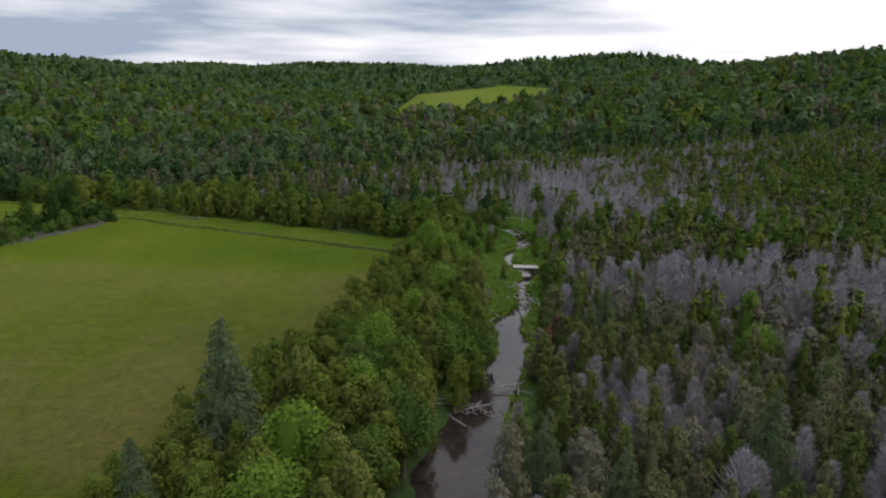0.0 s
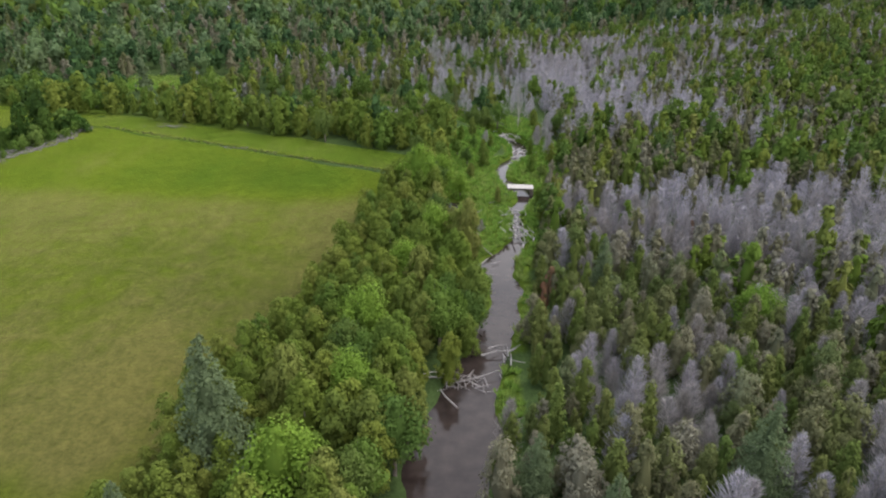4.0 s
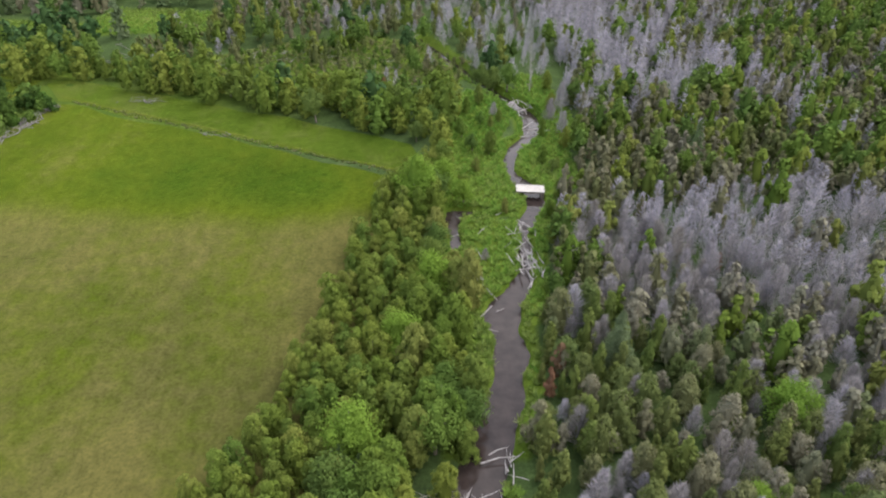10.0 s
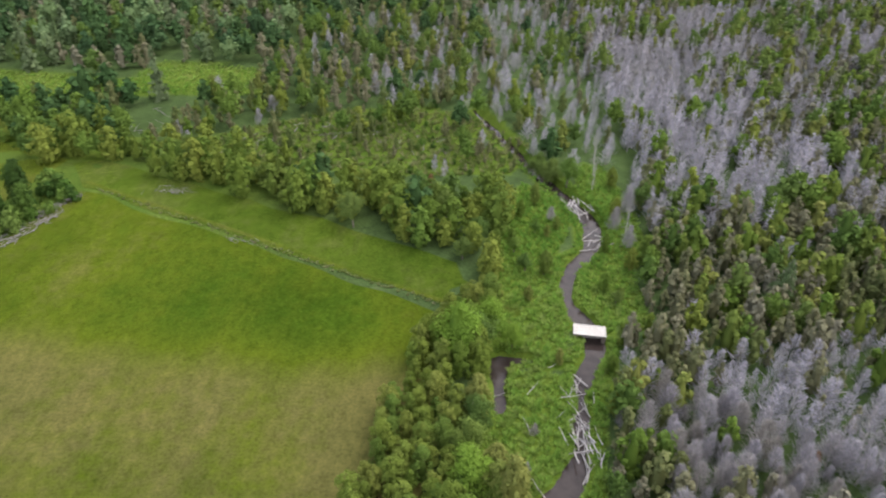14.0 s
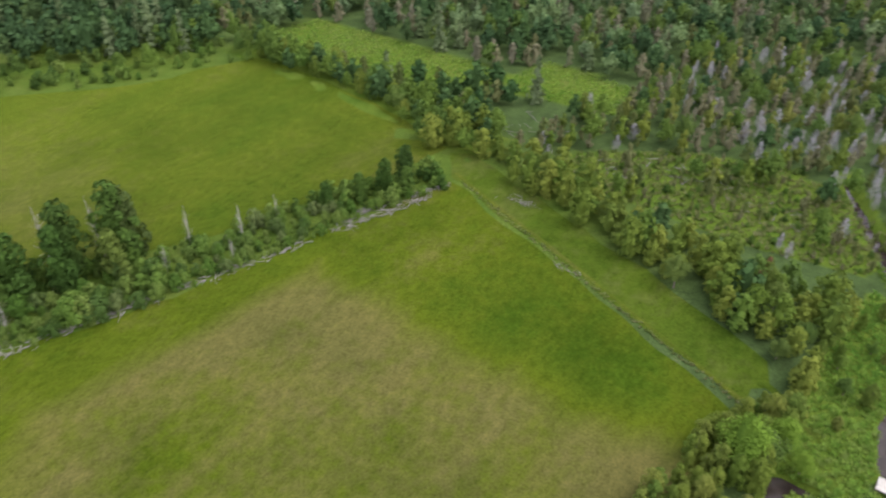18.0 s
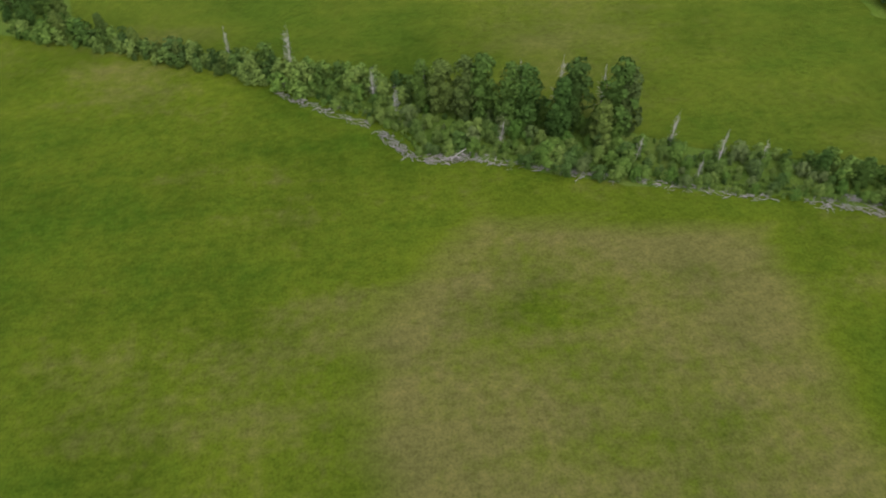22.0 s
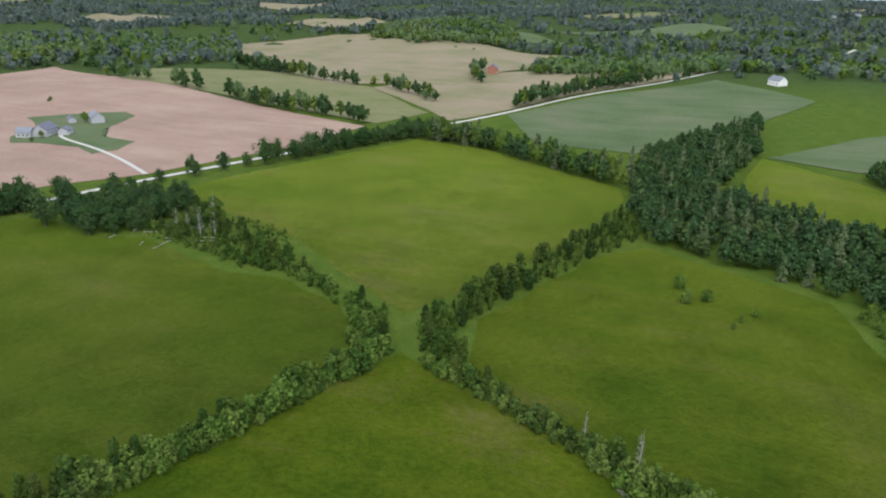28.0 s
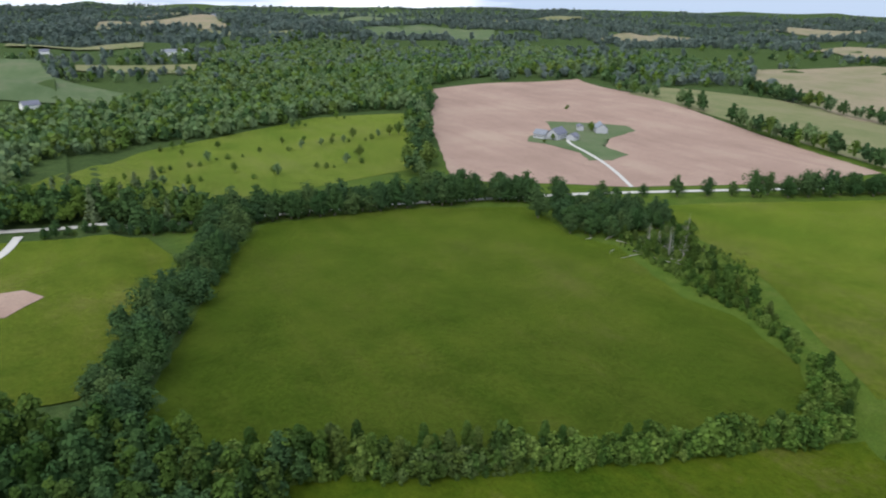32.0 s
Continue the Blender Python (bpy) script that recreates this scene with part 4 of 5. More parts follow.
belt = roomy(scatter(BELT, 3.15, 11, dry(-0.6)), 2.4)
WIDER = [(-26, 38), (-26.6, 45), (-25.5, 60), (-23.2, 73), (-17, 90), (-12.6, 111), (-10.4, 126), (-7.5, 141), (-3.5, 147), (3, 147), (2.8, 140), (1, 137), (1, 124), (0, 90), (-6, 38)]
thick = roomy(scatter(WIDER, 2.25, 12, dry(-0.6)), 2.0)


def across(p):
    """0 at the field's side of the belt, 1 at the creek's."""
    a = np.interp(p[:, 1], [20, 45, 60, 73, 90, 111, 126, 141], [-26, -25, -23, -20.5, -13, -9, -7, -4])
    b = np.interp(p[:, 1], [40, 52, 64, 71, 79, 85, 91, 98, 111, 122, 141], [-4.2, -3, -2.6, 0.2, 2.9, 4.8, 6, 5.6, 5.5, 2.5, 2])
    return (p[:, 0] - a) / (b - a)


near = belt[:, 1] > 38
split = 0.52 + 0.12 * waves(belt[:, 0], belt[:, 1], 12)
pts = belt[near & (across(belt) > split)]
pick = R.permutation(len(pts))
plant(BROADS, pts[pick[:14]], R.uniform(0.75, 0.95, 14), "creekside trees", 1)
plant(CEDARS, pts[pick[14:]], R.uniform(0.72, 1.18, len(pts)), "creekside cedars", 2)
young = thick[(thick[:, 1] > 38) & (across(thick) < 0.49 + 0.12 * waves(thick[:, 0], thick[:, 1], 12) + 2 * (thick[:, 1] > 132))]
plant(YOUNG, young, R.uniform(0.7, 1.2, len(young)) * (0.85 + 0.35 * np.clip(across(young), 0, 1)), "young cedars at the field edge", 3)
rest = belt[~near]
joined("cedar_woods", MID_CEDAR + MID_BROAD, np.c_[rest, R.uniform(0.85, 1.15, len(rest)), R.choice([0, 1, 2, 0, 1, 3, 4], len(rest))], MATS, "belt of olive green cedars along the creek", "woods")
plant(SPRUCES, SPRUCE_AT, [1.12, 0.62, 0.5, 0.66, 0.85, 0.65, 0.6, 0.75], "spruces", 4)
plant(BRIGHTS, MAPLES, [1.25, 1.15, 1.0, 1.2, 0.8, 0.9, 0.95, 0.65, 0.55, 0.95, 0.95], "light green trees", 5)

# -- cedar swamp beyond the creek --
SWAMP = [(3, 40), (4, 52), (6, 62), (10, 70), (11, 80), (12, 86), (13, 92), (14, 100), (17, 112), (18.6, 124), (21.6, 138), (24, 146), (27, 170), (30, 200), (24, 330), (190, 330), (190, 40)]


def greyness(x, y):
    g = 0.2 + 0.36 * waves(x, y, 16)
    for cx, cy, rx, ry, k in ((50, 120, 38, 25, 0.6), (36, 205, 15, 40, 0.38), (55, 250, 30, 50, 0.28), (31, 130, 12, 17, 0.3), (27, 67, 9, 10, 0.6), (85, 110, 40, 35, 0.5), (74, 196, 24, 22, 0.5), (20, 260, 40, 40, 0.35), (95, 205, 60, 60, 0.22), (40, 92, 14, 10, 0.1)):
        g = g + k * np.exp(-((x - cx) / rx) ** 2 - ((y - cy) / ry) ** 2)
    for cx, cy, rx, ry, k in ((45, 155, 30, 11, 0.7), (16, 52, 14, 10, 0.5), (60, 80, 20, 10, 0.2), (28, 90, 22, 12, 0.3), (14, 95, 7, 25, 0.35), (120, 200, 50, 60, 0.5), (110, 150, 30, 15, 0.4)):
        g = g - k * np.exp(-((x - cx) / rx) ** 2 - ((y - cy) / ry) ** 2)
    return g


swamp = roomy(scatter(SWAMP, 2.65, 21, dry(0.5)), 2.0)
swamp = swamp[(swamp[:, 0] < 80 + 0.55 * swamp[:, 1])]
fate = greyness(swamp[:, 0], swamp[:, 1]) + R.normal(0, 0.3, len(swamp))
close = (swamp[:, 0] < 72) & (swamp[:, 1] < 172)
a, b = swamp[close & (fate > 0.45)], swamp[close & (fate <= 0.45)]
a, b = a[np.argsort(np.hypot(a[:, 0] - 5, a[:, 1] - 60))], b[np.argsort(np.hypot(b[:, 0] - 5, b[:, 1] - 60))]
plant(DEAD, a[:300], 0.55 + 0.65 * R.uniform(0, 1, 300), "dead swamp cedars", 6)
plant(POOR + CONES, b[:300], 0.5 + 0.68 * R.uniform(0, 1, 300), "swamp cedars", 7)
a, b = a[300:], b[300:]
joined("dead_cedar_swamp", MID_DEAD, np.c_[a, R.uniform(0.6, 1.2, len(a)), R.integers(0, 3, len(a))], MATS, "dense grey dead cedars in the swamp", "woods")
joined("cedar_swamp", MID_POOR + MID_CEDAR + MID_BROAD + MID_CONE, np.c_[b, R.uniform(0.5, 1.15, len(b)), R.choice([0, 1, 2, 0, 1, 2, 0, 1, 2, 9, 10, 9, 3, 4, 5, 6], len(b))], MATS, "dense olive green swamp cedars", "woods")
c, cf = swamp[~close], fate[~close]
c, cf = np.vstack([c[::2], c[1::4]]), np.r_[cf[::2], cf[1::4]]
a, b = c[cf > 0.42], c[cf <= 0.42]
joined("dead_cedar_swamp", MID_DEAD + MID_SNAG, np.c_[a, R.uniform(0.85, 1.35, len(a)), R.integers(0, 5, len(a))], MATS, "distant grey dead cedars in the swamp", "woods")
joined("cedar_swamp", MID_POOR + MID_CEDAR + MID_BROAD, np.c_[b, R.uniform(0.8, 1.2, len(b)), R.choice([0, 1, 2, 0, 1, 2, 3, 4, 5, 6, 7], len(b))], MATS, "distant mixed green swamp woods", "woods")
plant(SNAGS, np.array([(22, 195), (26, 172), (9, 206), (78, 184), (21, 188), (30, 186), (34, 176)]), [1.0, 0.8, 0.9, 0.9, 0.7, 0.85, 0.8], "dead snags", 8)
plant(RUSTS, np.array([(14.5, 92), (16, 96), (43, 119), (-12, 178), (-14, 175)]), [0.8, 0.9, 0.7, 1.1, 0.9], "rust red trees", 9)
plant(BROADS, np.array([(13, 193), (16, 190), (10, 196), (55, 181), (46, 148), (22, 151), (7, 158), (5, 163), (9, 171), (93, 224), (55, 230)]), [0.85, 0.8, 0.75, 0.9, 0.8, 0.35, 0.5, 0.45, 0.35, 1.0, 1.0], "swamp edge trees", 10)

# -- woods beyond the hay field --
LINE = [(-82, 182), (-51, 173.5), (-31, 167), (-16, 161.5), (-4, 156), (0, 150), (4, 156), (7, 172), (2, 180), (-20, 180), (-45, 182), (-80, 193)]
line = scatter(LINE, 4.3, 31, dry(0.8))
pick = R.permutation(len(line))
plant(BROADS, line[pick[:14]], R.uniform(0.55, 1.0, 14), "field edge trees", 12)
ln = line[pick[14:]]
joined("field_edge_cedars", MID_ROUND + MID_CEDAR + MID_DARK, np.c_[ln, R.uniform(0.6, 1.12, len(ln)), R.choice([0, 1, 2, 0, 1, 2, 0, 1, 2, 3, 4, 5, 7], len(ln))], MATS, "row of rounded olive green cedars edging the hay field", "woods")
SIDE = [(-82, 182), (-80, 200), (-96, 205), (-128, 200), (-178, 204), (-178, 194), (-165, 191), (-138, 193), (-112, 189), (-93, 180)]
sd = scatter(SIDE, 4.0, 32)
joined("field_edge_woods", MID_ROUND + MID_BROAD + MID_DARK, np.c_[sd, R.uniform(0.55, 1.1, len(sd)), R.choice([0, 1, 3, 4, 5, 6, 7, 8], len(sd))], MATS, "dark green mixed trees edging the field", "woods")
BOG = [(-80, 197), (-45, 189), (4, 190), (30, 203), (27, 240), (24, 330), (-60, 300), (-70, 250)]
bog = scatter(BOG, 4.6, 33, lambda x, y: dry(1.0)(x, y) | (np.random.default_rng(5).uniform(size=len(x)) < 0.2))
joined("bog_woods", MID_POOR + MID_DEAD + MID_CEDAR + MID_BROAD + MID_DARK, np.c_[bog, R.uniform(0.6, 1.05, len(bog)), np.where(R.uniform(size=len(bog)) < 0.15 + 0.45 * smooth(-45, 10, bog[:, 0]), R.integers(3, 6, len(bog)), R.choice([0, 1, 2, 0, 1, 2, 6, 7, 9, 10, 12], len(bog)))], MATS, "half dead mixed cedar and grey snags", "woods")
BACK = [(-330, 160), (-178, 204), (-128, 203), (-96, 206), (-72, 250), (-60, 302), (24, 332), (190, 332), (300, 420), (100, 430), (-200, 420), (-400, 300)]
back = scatter(BACK, 6.5, 34, dry(1.0))
joined("broadleaf_woods", LOW_BROAD + MID_DARK + MID_POOR, np.c_[back, R.uniform(0.85, 1.2, len(back)), R.choice([0, 1, 2, 3, 4, 5, 6, 7, 6, 7], len(back))], MATS, "mixed dark and light green woods", "woods")


def sector(r0, r1, a0, a1, n=24):
    t = [radians(a0 + (a1 - a0) * i / n) for i in range(n + 1)]
    return [(r0 * math.sin(v), r0 * math.cos(v)) for v in t] + [(r1 * math.sin(v), r1 * math.cos(v)) for v in t[::-1]]


hill = np.vstack([scatter(sector(400, 720, -44, 42), 9.0, 41, dry(1)), scatter(sector(190, 420, 24, 46), 7.0, 42, lambda x, y: (x > 84 + 0.5 * y) & (y > 60))])
ridge = scatter(sector(720, 1700, -40, 38), 14.0, 43, dry(1))
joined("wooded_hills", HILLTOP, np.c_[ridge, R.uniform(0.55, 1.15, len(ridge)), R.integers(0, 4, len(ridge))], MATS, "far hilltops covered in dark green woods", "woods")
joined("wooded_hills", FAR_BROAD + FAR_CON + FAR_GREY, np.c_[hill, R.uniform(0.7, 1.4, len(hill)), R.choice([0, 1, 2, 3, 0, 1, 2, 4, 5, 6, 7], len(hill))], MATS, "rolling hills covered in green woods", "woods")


# -- hedgerows --
def rows(lines, gap, seed):
    r = np.random.default_rng(seed)
    out = []
    for ln in lines:
        c = resample(np.array(ln, float), gap)
        out.append(c + r.normal(0, gap * 0.25, c.shape))
    return np.vstack(out)


def hedge(near_side, far_side, gap, seed):
    return scatter(list(near_side) + list(far_side)[::-1], gap, seed)


EAST_N = [(-168, -25), (-149, 17), (-136, 42), (-119, 64), (-109, 70), (-108, 80), (-101, 96), (-90, 128), (-84, 152), (-77.5, 167)]
EAST_F = [(-171, -14), (-157, 14), (-147, 40), (-137, 64), (-129, 78), (-121, 95), (-105, 124), (-97, 152), (-84, 175)]
he = hedge(EAST_N, EAST_F, 2.3, 51)
he = he[np.argsort(np.hypot(he[:, 0] - 2, he[:, 1] - 60))]
plant(SHRUBS, he[:290], (0.3 + 0.85 * R.uniform(0, 1, 290) ** 1.6) * (1 + 0.35 * waves(he[:290, 0], he[:290, 1], 9)), "hedgerow shrubs", 52)
more = [he[290:]]
plant(HEDGE_TREES, np.array([(-112, 110), (-112, 112), (-116, 102), (-113, 98), (-117, 92), (-121, 84), (-118, 88), (-124, 76), (-122, 80), (-109, 106), (-126, 72), (-86, 163), (-88, 158), (-90, 152), (-94, 146), (-171, -19), (-165, -10), (-163, 0), (-158, 8), (-152, 18), (-88, 165), (-84, 160)]),
      [1.85, 1.35, 1.55, 1.35, 1.6, 1.5, 1.35, 1.4, 1.4, 1.2, 1.1, 0.9, 0.85, 0.75, 0.65, 1.0, 0.8, 0.7, 0.6, 0.5, 0.85, 0.75], "hedgerow trees", 53)
plant(SNAGS, np.array([(-119, 99.5), (-126, 72), (-100, 128), (-142, 44), (-130, 62), (-106, 120), (-121, 92), (-116, 108), (-111, 86), (-124, 66), (-98, 136), (-103, 112), (-150, 30), (-96, 122)]), [1.5, 0.9, 0.8, 1.05, 0.9, 0.8, 1.2, 1.35, 0.7, 0.7, 0.65, 0.7, 0.8, 0.55], "hedgerow snags", 54)
WEST_N = [(-170, -33), (-138, -42), (-107, -54), (-80, -63), (-41, -81), (-24, -90)]
WEST_F = [(-176, -40), (-142, -50), (-110, -63), (-84, -73), (-45, -90), (-26, -100)]
hw = hedge(WEST_N, WEST_F, 2.5, 55)
joined("hedgerow_shrubs", MID_SHRUB, np.c_[hw, 1.3 * (0.45 + 0.85 * R.uniform(0, 1, len(hw)) ** 1.4) * (1 + 0.3 * waves(hw[:, 0], hw[:, 1], 10)), R.integers(0, 4, len(hw))], MATS, "mixed leafy green and yellow green hedgerow shrubs", "hedge")
tall = hedge([(x - 2, y - 4) for x, y in WEST_N], [(x - 1, y - 1) for x, y in WEST_F], 4.6, 56)
tall = tall[R.uniform(size=len(tall)) < 0.3 + 0.4 * smooth(-110, -60, tall[:, 0])]
plant(HEDGE_TREES, tall, R.uniform(0.45, 0.85, len(tall)) + 0.25 * smooth(-100, -50, tall[:, 0]), "hedgerow trees", 57)
NW_N = [(-178, -46), (-194, -70), (-207, -100), (-204, -118), (-220, -176), (-206, -200), (-220, -240)]
NW_F = [(-190, -44), (-205, -72), (-224, -108), (-246, -160), (-262, -196), (-262, -206), (-256, -226)]
hn = hedge(NW_N, NW_F, 3.5, 58)
NE_N = [(-190, -22), (-230, -8), (-271, 6), (-300, 22)]
NE_F = [(-196, -34), (-230, -22), (-267, -11), (-330, 4)]
hx = hedge(NE_N, NE_F, 4.0, 59)
joined("hedgerow_trees", MID_HEDGE, np.c_[hx, (0.3 + 0.6 * R.uniform(0, 1, len(hx)) ** 1.5) * (1 + 0.3 * waves(hx[:, 0], hx[:, 1], 12)), R.integers(0, 3, len(hx))], MATS, "mixed leafy green hedgerow trees", "hedge")
low = (hn[:, 1] > -185)
more.append(hn[low])
more.append(scatter([(-170, -34), (-158, -38), (-170, -49), (-186, -57), (-198, -64), (-190, -48), (-179, -41)], 2.6, 60))
more.append(scatter([(-174, -27), (-165, -19), (-161, -9), (-167, -7), (-182, -17), (-196, -22), (-206, -33), (-196, -34), (-183, -31)], 2.8, 61))
more = np.vstack(more)
joined("hedgerow_shrubs", MID_SHRUB, np.c_[more, (0.32 + 0.85 * R.uniform(0, 1, len(more)) ** 1.5) * (1 + 0.3 * waves(more[:, 0], more[:, 1], 11)), R.integers(0, 4, len(more))], MATS, "mixed leafy green hedgerow shrubs", "hedge")
ht = hn[low][::11]
plant(HEDGE_TREES, ht, R.uniform(0.4, 0.75, len(ht)), "hedgerow trees", 62)
hb = hn[~low][::3]
plant(ROADSIDE, hb, R.uniform(0.8, 1.35, len(hb)), "roadside trees", 162)
scrub = scatter([(-206, -108), (-216, -176), (-232, -186), (-252, -150), (-244, -124), (-222, -104)], 3.0, 165)
joined("hedgerow_scrub", MID_SHRUB, np.c_[scrub, R.uniform(0.2, 0.6, len(scrub)), R.integers(0, 4, len(scrub))], MATS, "low rough scrub spilling from the hedgerow", "scrub")
plant(SNAGS, np.array([(-229, -172), (-226, -148), (-222, -152), (-232, -168)]), [1.1, 2.0, 1.5, 0.9], "hedgerow snags", 63)
plant(HEDGE_TREES, np.array([(-180, -25), (-185, -28), (-188, -31), (-177, -18), (-181, -42), (-177, -40), (-174, -12)]), [0.75, 0.9, 0.8, 0.7, 0.8, 0.6, 0.8], "hedgerow trees", 164)
plant(HEDGE_TREES, np.array([(-229, -150), (-231, -156), (-212, -112), (-216, -116)]), [1.9, 1.4, 1.2, 1.1], "hedgerow trees", 163)
plant(ROADSIDE, np.array([(-206, -226), (-212, -214), (-218, -206), (-224, -232), (-209, -204), (-232, -218), (-244, -215)]), [1.8, 1.7, 1.5, 1.9, 1.4, 1.7, 1.4], "roadside trees", 64)
hl = hedge([(-7, -114), (-14, -141), (-25, -174), (-33, -192), (-45, -213), (-57, -242), (-76, -282)], [(8, -114), (2, -141), (-9, -174), (-17, -192), (-29, -213), (-42, -242), (-58, -290)], 6.6, 65)
plant(ROADSIDE, hl, R.uniform(0.8, 1.9, len(hl)), "hedgerow trees", 66)
RN = [(-56, -283), (-92, -281), (-137, -272), (-175, -268), (-222, -252)]
front = rows([[(-52, -284), (-14, -293), (12, -297)], [(36, -306), (66, -316), (110, -328)]], 6.0, 167)
plant(ROADSIDE, front, R.uniform(0.6, 1.1, len(front)), "roadside trees", 168)
hr = hedge(RN, [(x - 3, y - 10) for x, y in RN], 5.2, 67)
plant(ROADSIDE, hr, R.uniform(1.2, 2.1, len(hr)), "roadside trees", 68)
road_trees = np.array([(-237, -254), (-258, -240), (-283, -234), (-301, -226), (-317, -219), (-331, -214), (-341, -208), (-352, -207), (-362, -203), (-374, -199), (-386, -194), (-400, -189), (-412, -185), (-424, -181), (-436, -177), (-446, -172), (-455, -166), (-460, -156), (-456, -140), (-452, -124), (-448, -110)])
road_trees = np.vstack([road_trees, road_trees[8:] + (4, 5), road_trees[8:] + (-6, 1), road_trees[11:] + (7, -1)])
plant(ROADSIDE, road_trees, R.uniform(0.8, 1.8, len(road_trees)), "roadside trees", 69)
fb = hedge([(-446, -150), (-432, -98), (-372, 0)], [(-470, -150), (-452, -98), (-392, 8)], 7.0, 70)
joined("field_edge_woods", MID_BROAD + MID_DARK, np.c_[fb, R.uniform(1.2, 1.7, len(fb)), R.integers(0, 6, len(fb))], MATS, "dark green tree belt behind the pasture", "woods")
WOOD = [(-300, 20), (-281, 52), (-266, 86), (-250, 116), (-210, 150), (-180, 190), (-330, 260), (-500, 240), (-640, 220), (-520, 205), (-455, 118), (-436, 116), (-380, 152), (-330, 122), (-352, 68), (-382, 46), (-480, 60), (-600, 60), (-462, -5), (-376, 2), (-340, 6)]
wd = scatter(WOOD, 6.0, 71)
joined("dark_woods", MID_DARK + LOW_BROAD, np.c_[wd, R.uniform(0.8, 1.4, len(wd)), R.choice([0, 1, 0, 1, 5, 2], len(wd))], MATS, "dense dark green woods beside the fields", "woods")

CORNER = [(-45, -85), (-24, -93), (-4, -120), (12, -118), (30, -150), (70, -150), (70, -60), (20, -50), (-18, -60)]
cn = scatter(CORNER, 5.2, 72)
joined("corner_woods", [model([(broad_crown(10, 3.0, 420, 0.33, R, 0.1, 18), 6)]) for _ in range(3)] + MID_HEDGE, np.c_[cn, R.uniform(0.9, 1.5, len(cn)), R.integers(0, 6, len(cn))], MATS, "dense green corner woods by the hay field", "woods")
YARD = [(-31, -291), (-52, -286), (-62, -300), (-40, -335), (30, -345), (40, -318), (-20, -309)]
yd = scatter(YARD, 5.5, 73)
joined("roadside_woods", MID_BROAD + MID_DARK, np.c_[yd, R.uniform(1.2, 2.0, len(yd)), R.integers(0, 6, len(yd))], MATS, "dark green roadside trees hiding the road", "woods")
# -- country beyond the road --
VALLEY = [(90, -330), (34, -367), (10, -452), (-49, -499), (-120, -510), (-204, -569), (-301, -560), (-373, -690), (-483, -765), (-640, -780), (-818, -1000), (-689, -1118), (-455, -1325), (-297, -1298), (-90, -731), (60, -690), (160, -500)]
vl = scatter(VALLEY, 9.0, 81)
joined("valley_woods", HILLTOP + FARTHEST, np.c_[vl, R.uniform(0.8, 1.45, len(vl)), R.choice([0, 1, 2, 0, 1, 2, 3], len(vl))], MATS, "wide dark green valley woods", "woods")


lines = [[(-193, -328), (-217, -372), (-240, -424), (-270, -490), (-320, -575), (-372, -684)], [(-186, -330), (-210, -374), (-232, -424), (-262, -490), (-312, -575)], [(-580, -600), (-570, -556), (-561, -517)], [(-552, -475), (-539, -434)],
         [(-516, -372), (-508, -340), (-503, -306), (-498, -270), (-490, -236), (-482, -218)], [(-524, -380), (-514, -330), (-508, -280)], [(-740, -560), (-690, -450), (-655, -330)], [(-725, -540), (-680, -430)], [(-660, -290), (-600, -215)], [(-830, -255), (-760, -240), (-720, -215)],
         [(-930, -150), (-850, -80)], [(-1050, -170), (-960, -100), (-900, -60)], [(-600, -134), (-640, -119), (-711, -97), (-794, -61), (-830, -44)], [(-606, -138), (-646, -124), (-716, -101), (-780, -73)], [(-640, -700), (-720, -760), (-900, -800), (-1020, -790)], [(-1210, -480), (-1250, -300), (-1060, -160)]]
rw = rows(lines, 8.5, 82)
joined("field_tree_rows", LOW_BROAD + MID_DARK, np.c_[rw, R.uniform(1.2, 2.1, len(rw)), R.integers(0, 5, len(rw))], MATS, "rows of dark green trees between fields", "trees")
for poly, seed in (([(-790, -190), (-975, -205), (-1010, -140), (-1075, 5), (-905, 15), (-860, -60)], 90), ([(-1168, -601), (-1575, -716), (-1783, -672), (-1540, -470), (-1470, -445), (-1320, -370), (-1200, -330), (-1101, -381), (-1023, -444)], 91),
                   ([(-773, -882), (-1029, -793), (-780, -590), (-790, -765), (-614, -742), (-546, -797), (-673, -873)], 92)):
    gw = scatter(poly, 9.5, seed)
    joined("far_grove", LOW_BROAD[:2] + HILLTOP[:3] + MID_DARK[:1], np.c_[gw, R.uniform(0.9, 1.5, len(gw)), R.integers(0, 6, len(gw))], MATS, "dense dark green grove between distant fields", "woods")
lone = np.array([(-196, -458), (-176, -394), (-226, -456), (-232, -452), (-238, -450), (-183, -465), (-142, -462), (-97, -470), (-92, -392), (9, -392), (-160, -466), (-120, -440), (-70, -455), (-24, -350), (-10, -345), (-36, -338), (2, -330), (-330, -384), (-318, -378), (-352, -396), (-382, -402), (-386, -408), (-430, -500), (-436, -505)])
plant(BROADS, lone, [1.1, 1.2, 1.1, 1.2, 1.0, 0.6, 0.7, 0.8, 0.8, 0.6, 0.6, 0.6, 0.6, 1.0, 0.9, 1.0, 1.2, 0.6, 0.5, 0.5, 0.8, 0.9, 0.5, 0.5], "pasture trees", 83)
pb = rows([[(-30, -400), (-90, -430), (-150, -440), (-215, -452)], [(10, -370), (-40, -380), (-100, -372), (-170, -380)], [(-60, -478), (-130, -500), (-220, -540)]], 7.5, 87)
pb = pb[waves(pb[:, 0], pb[:, 1], 40) > 0.15]
joined("pasture_bushes", MID_SHRUB + LOW_BROAD, np.c_[pb, R.uniform(0.45, 1.2, len(pb)), R.choice([0, 1, 2, 3, 4, 5], len(pb))], MATS, "broken lines of dark bushes across the pasture", "bushes")
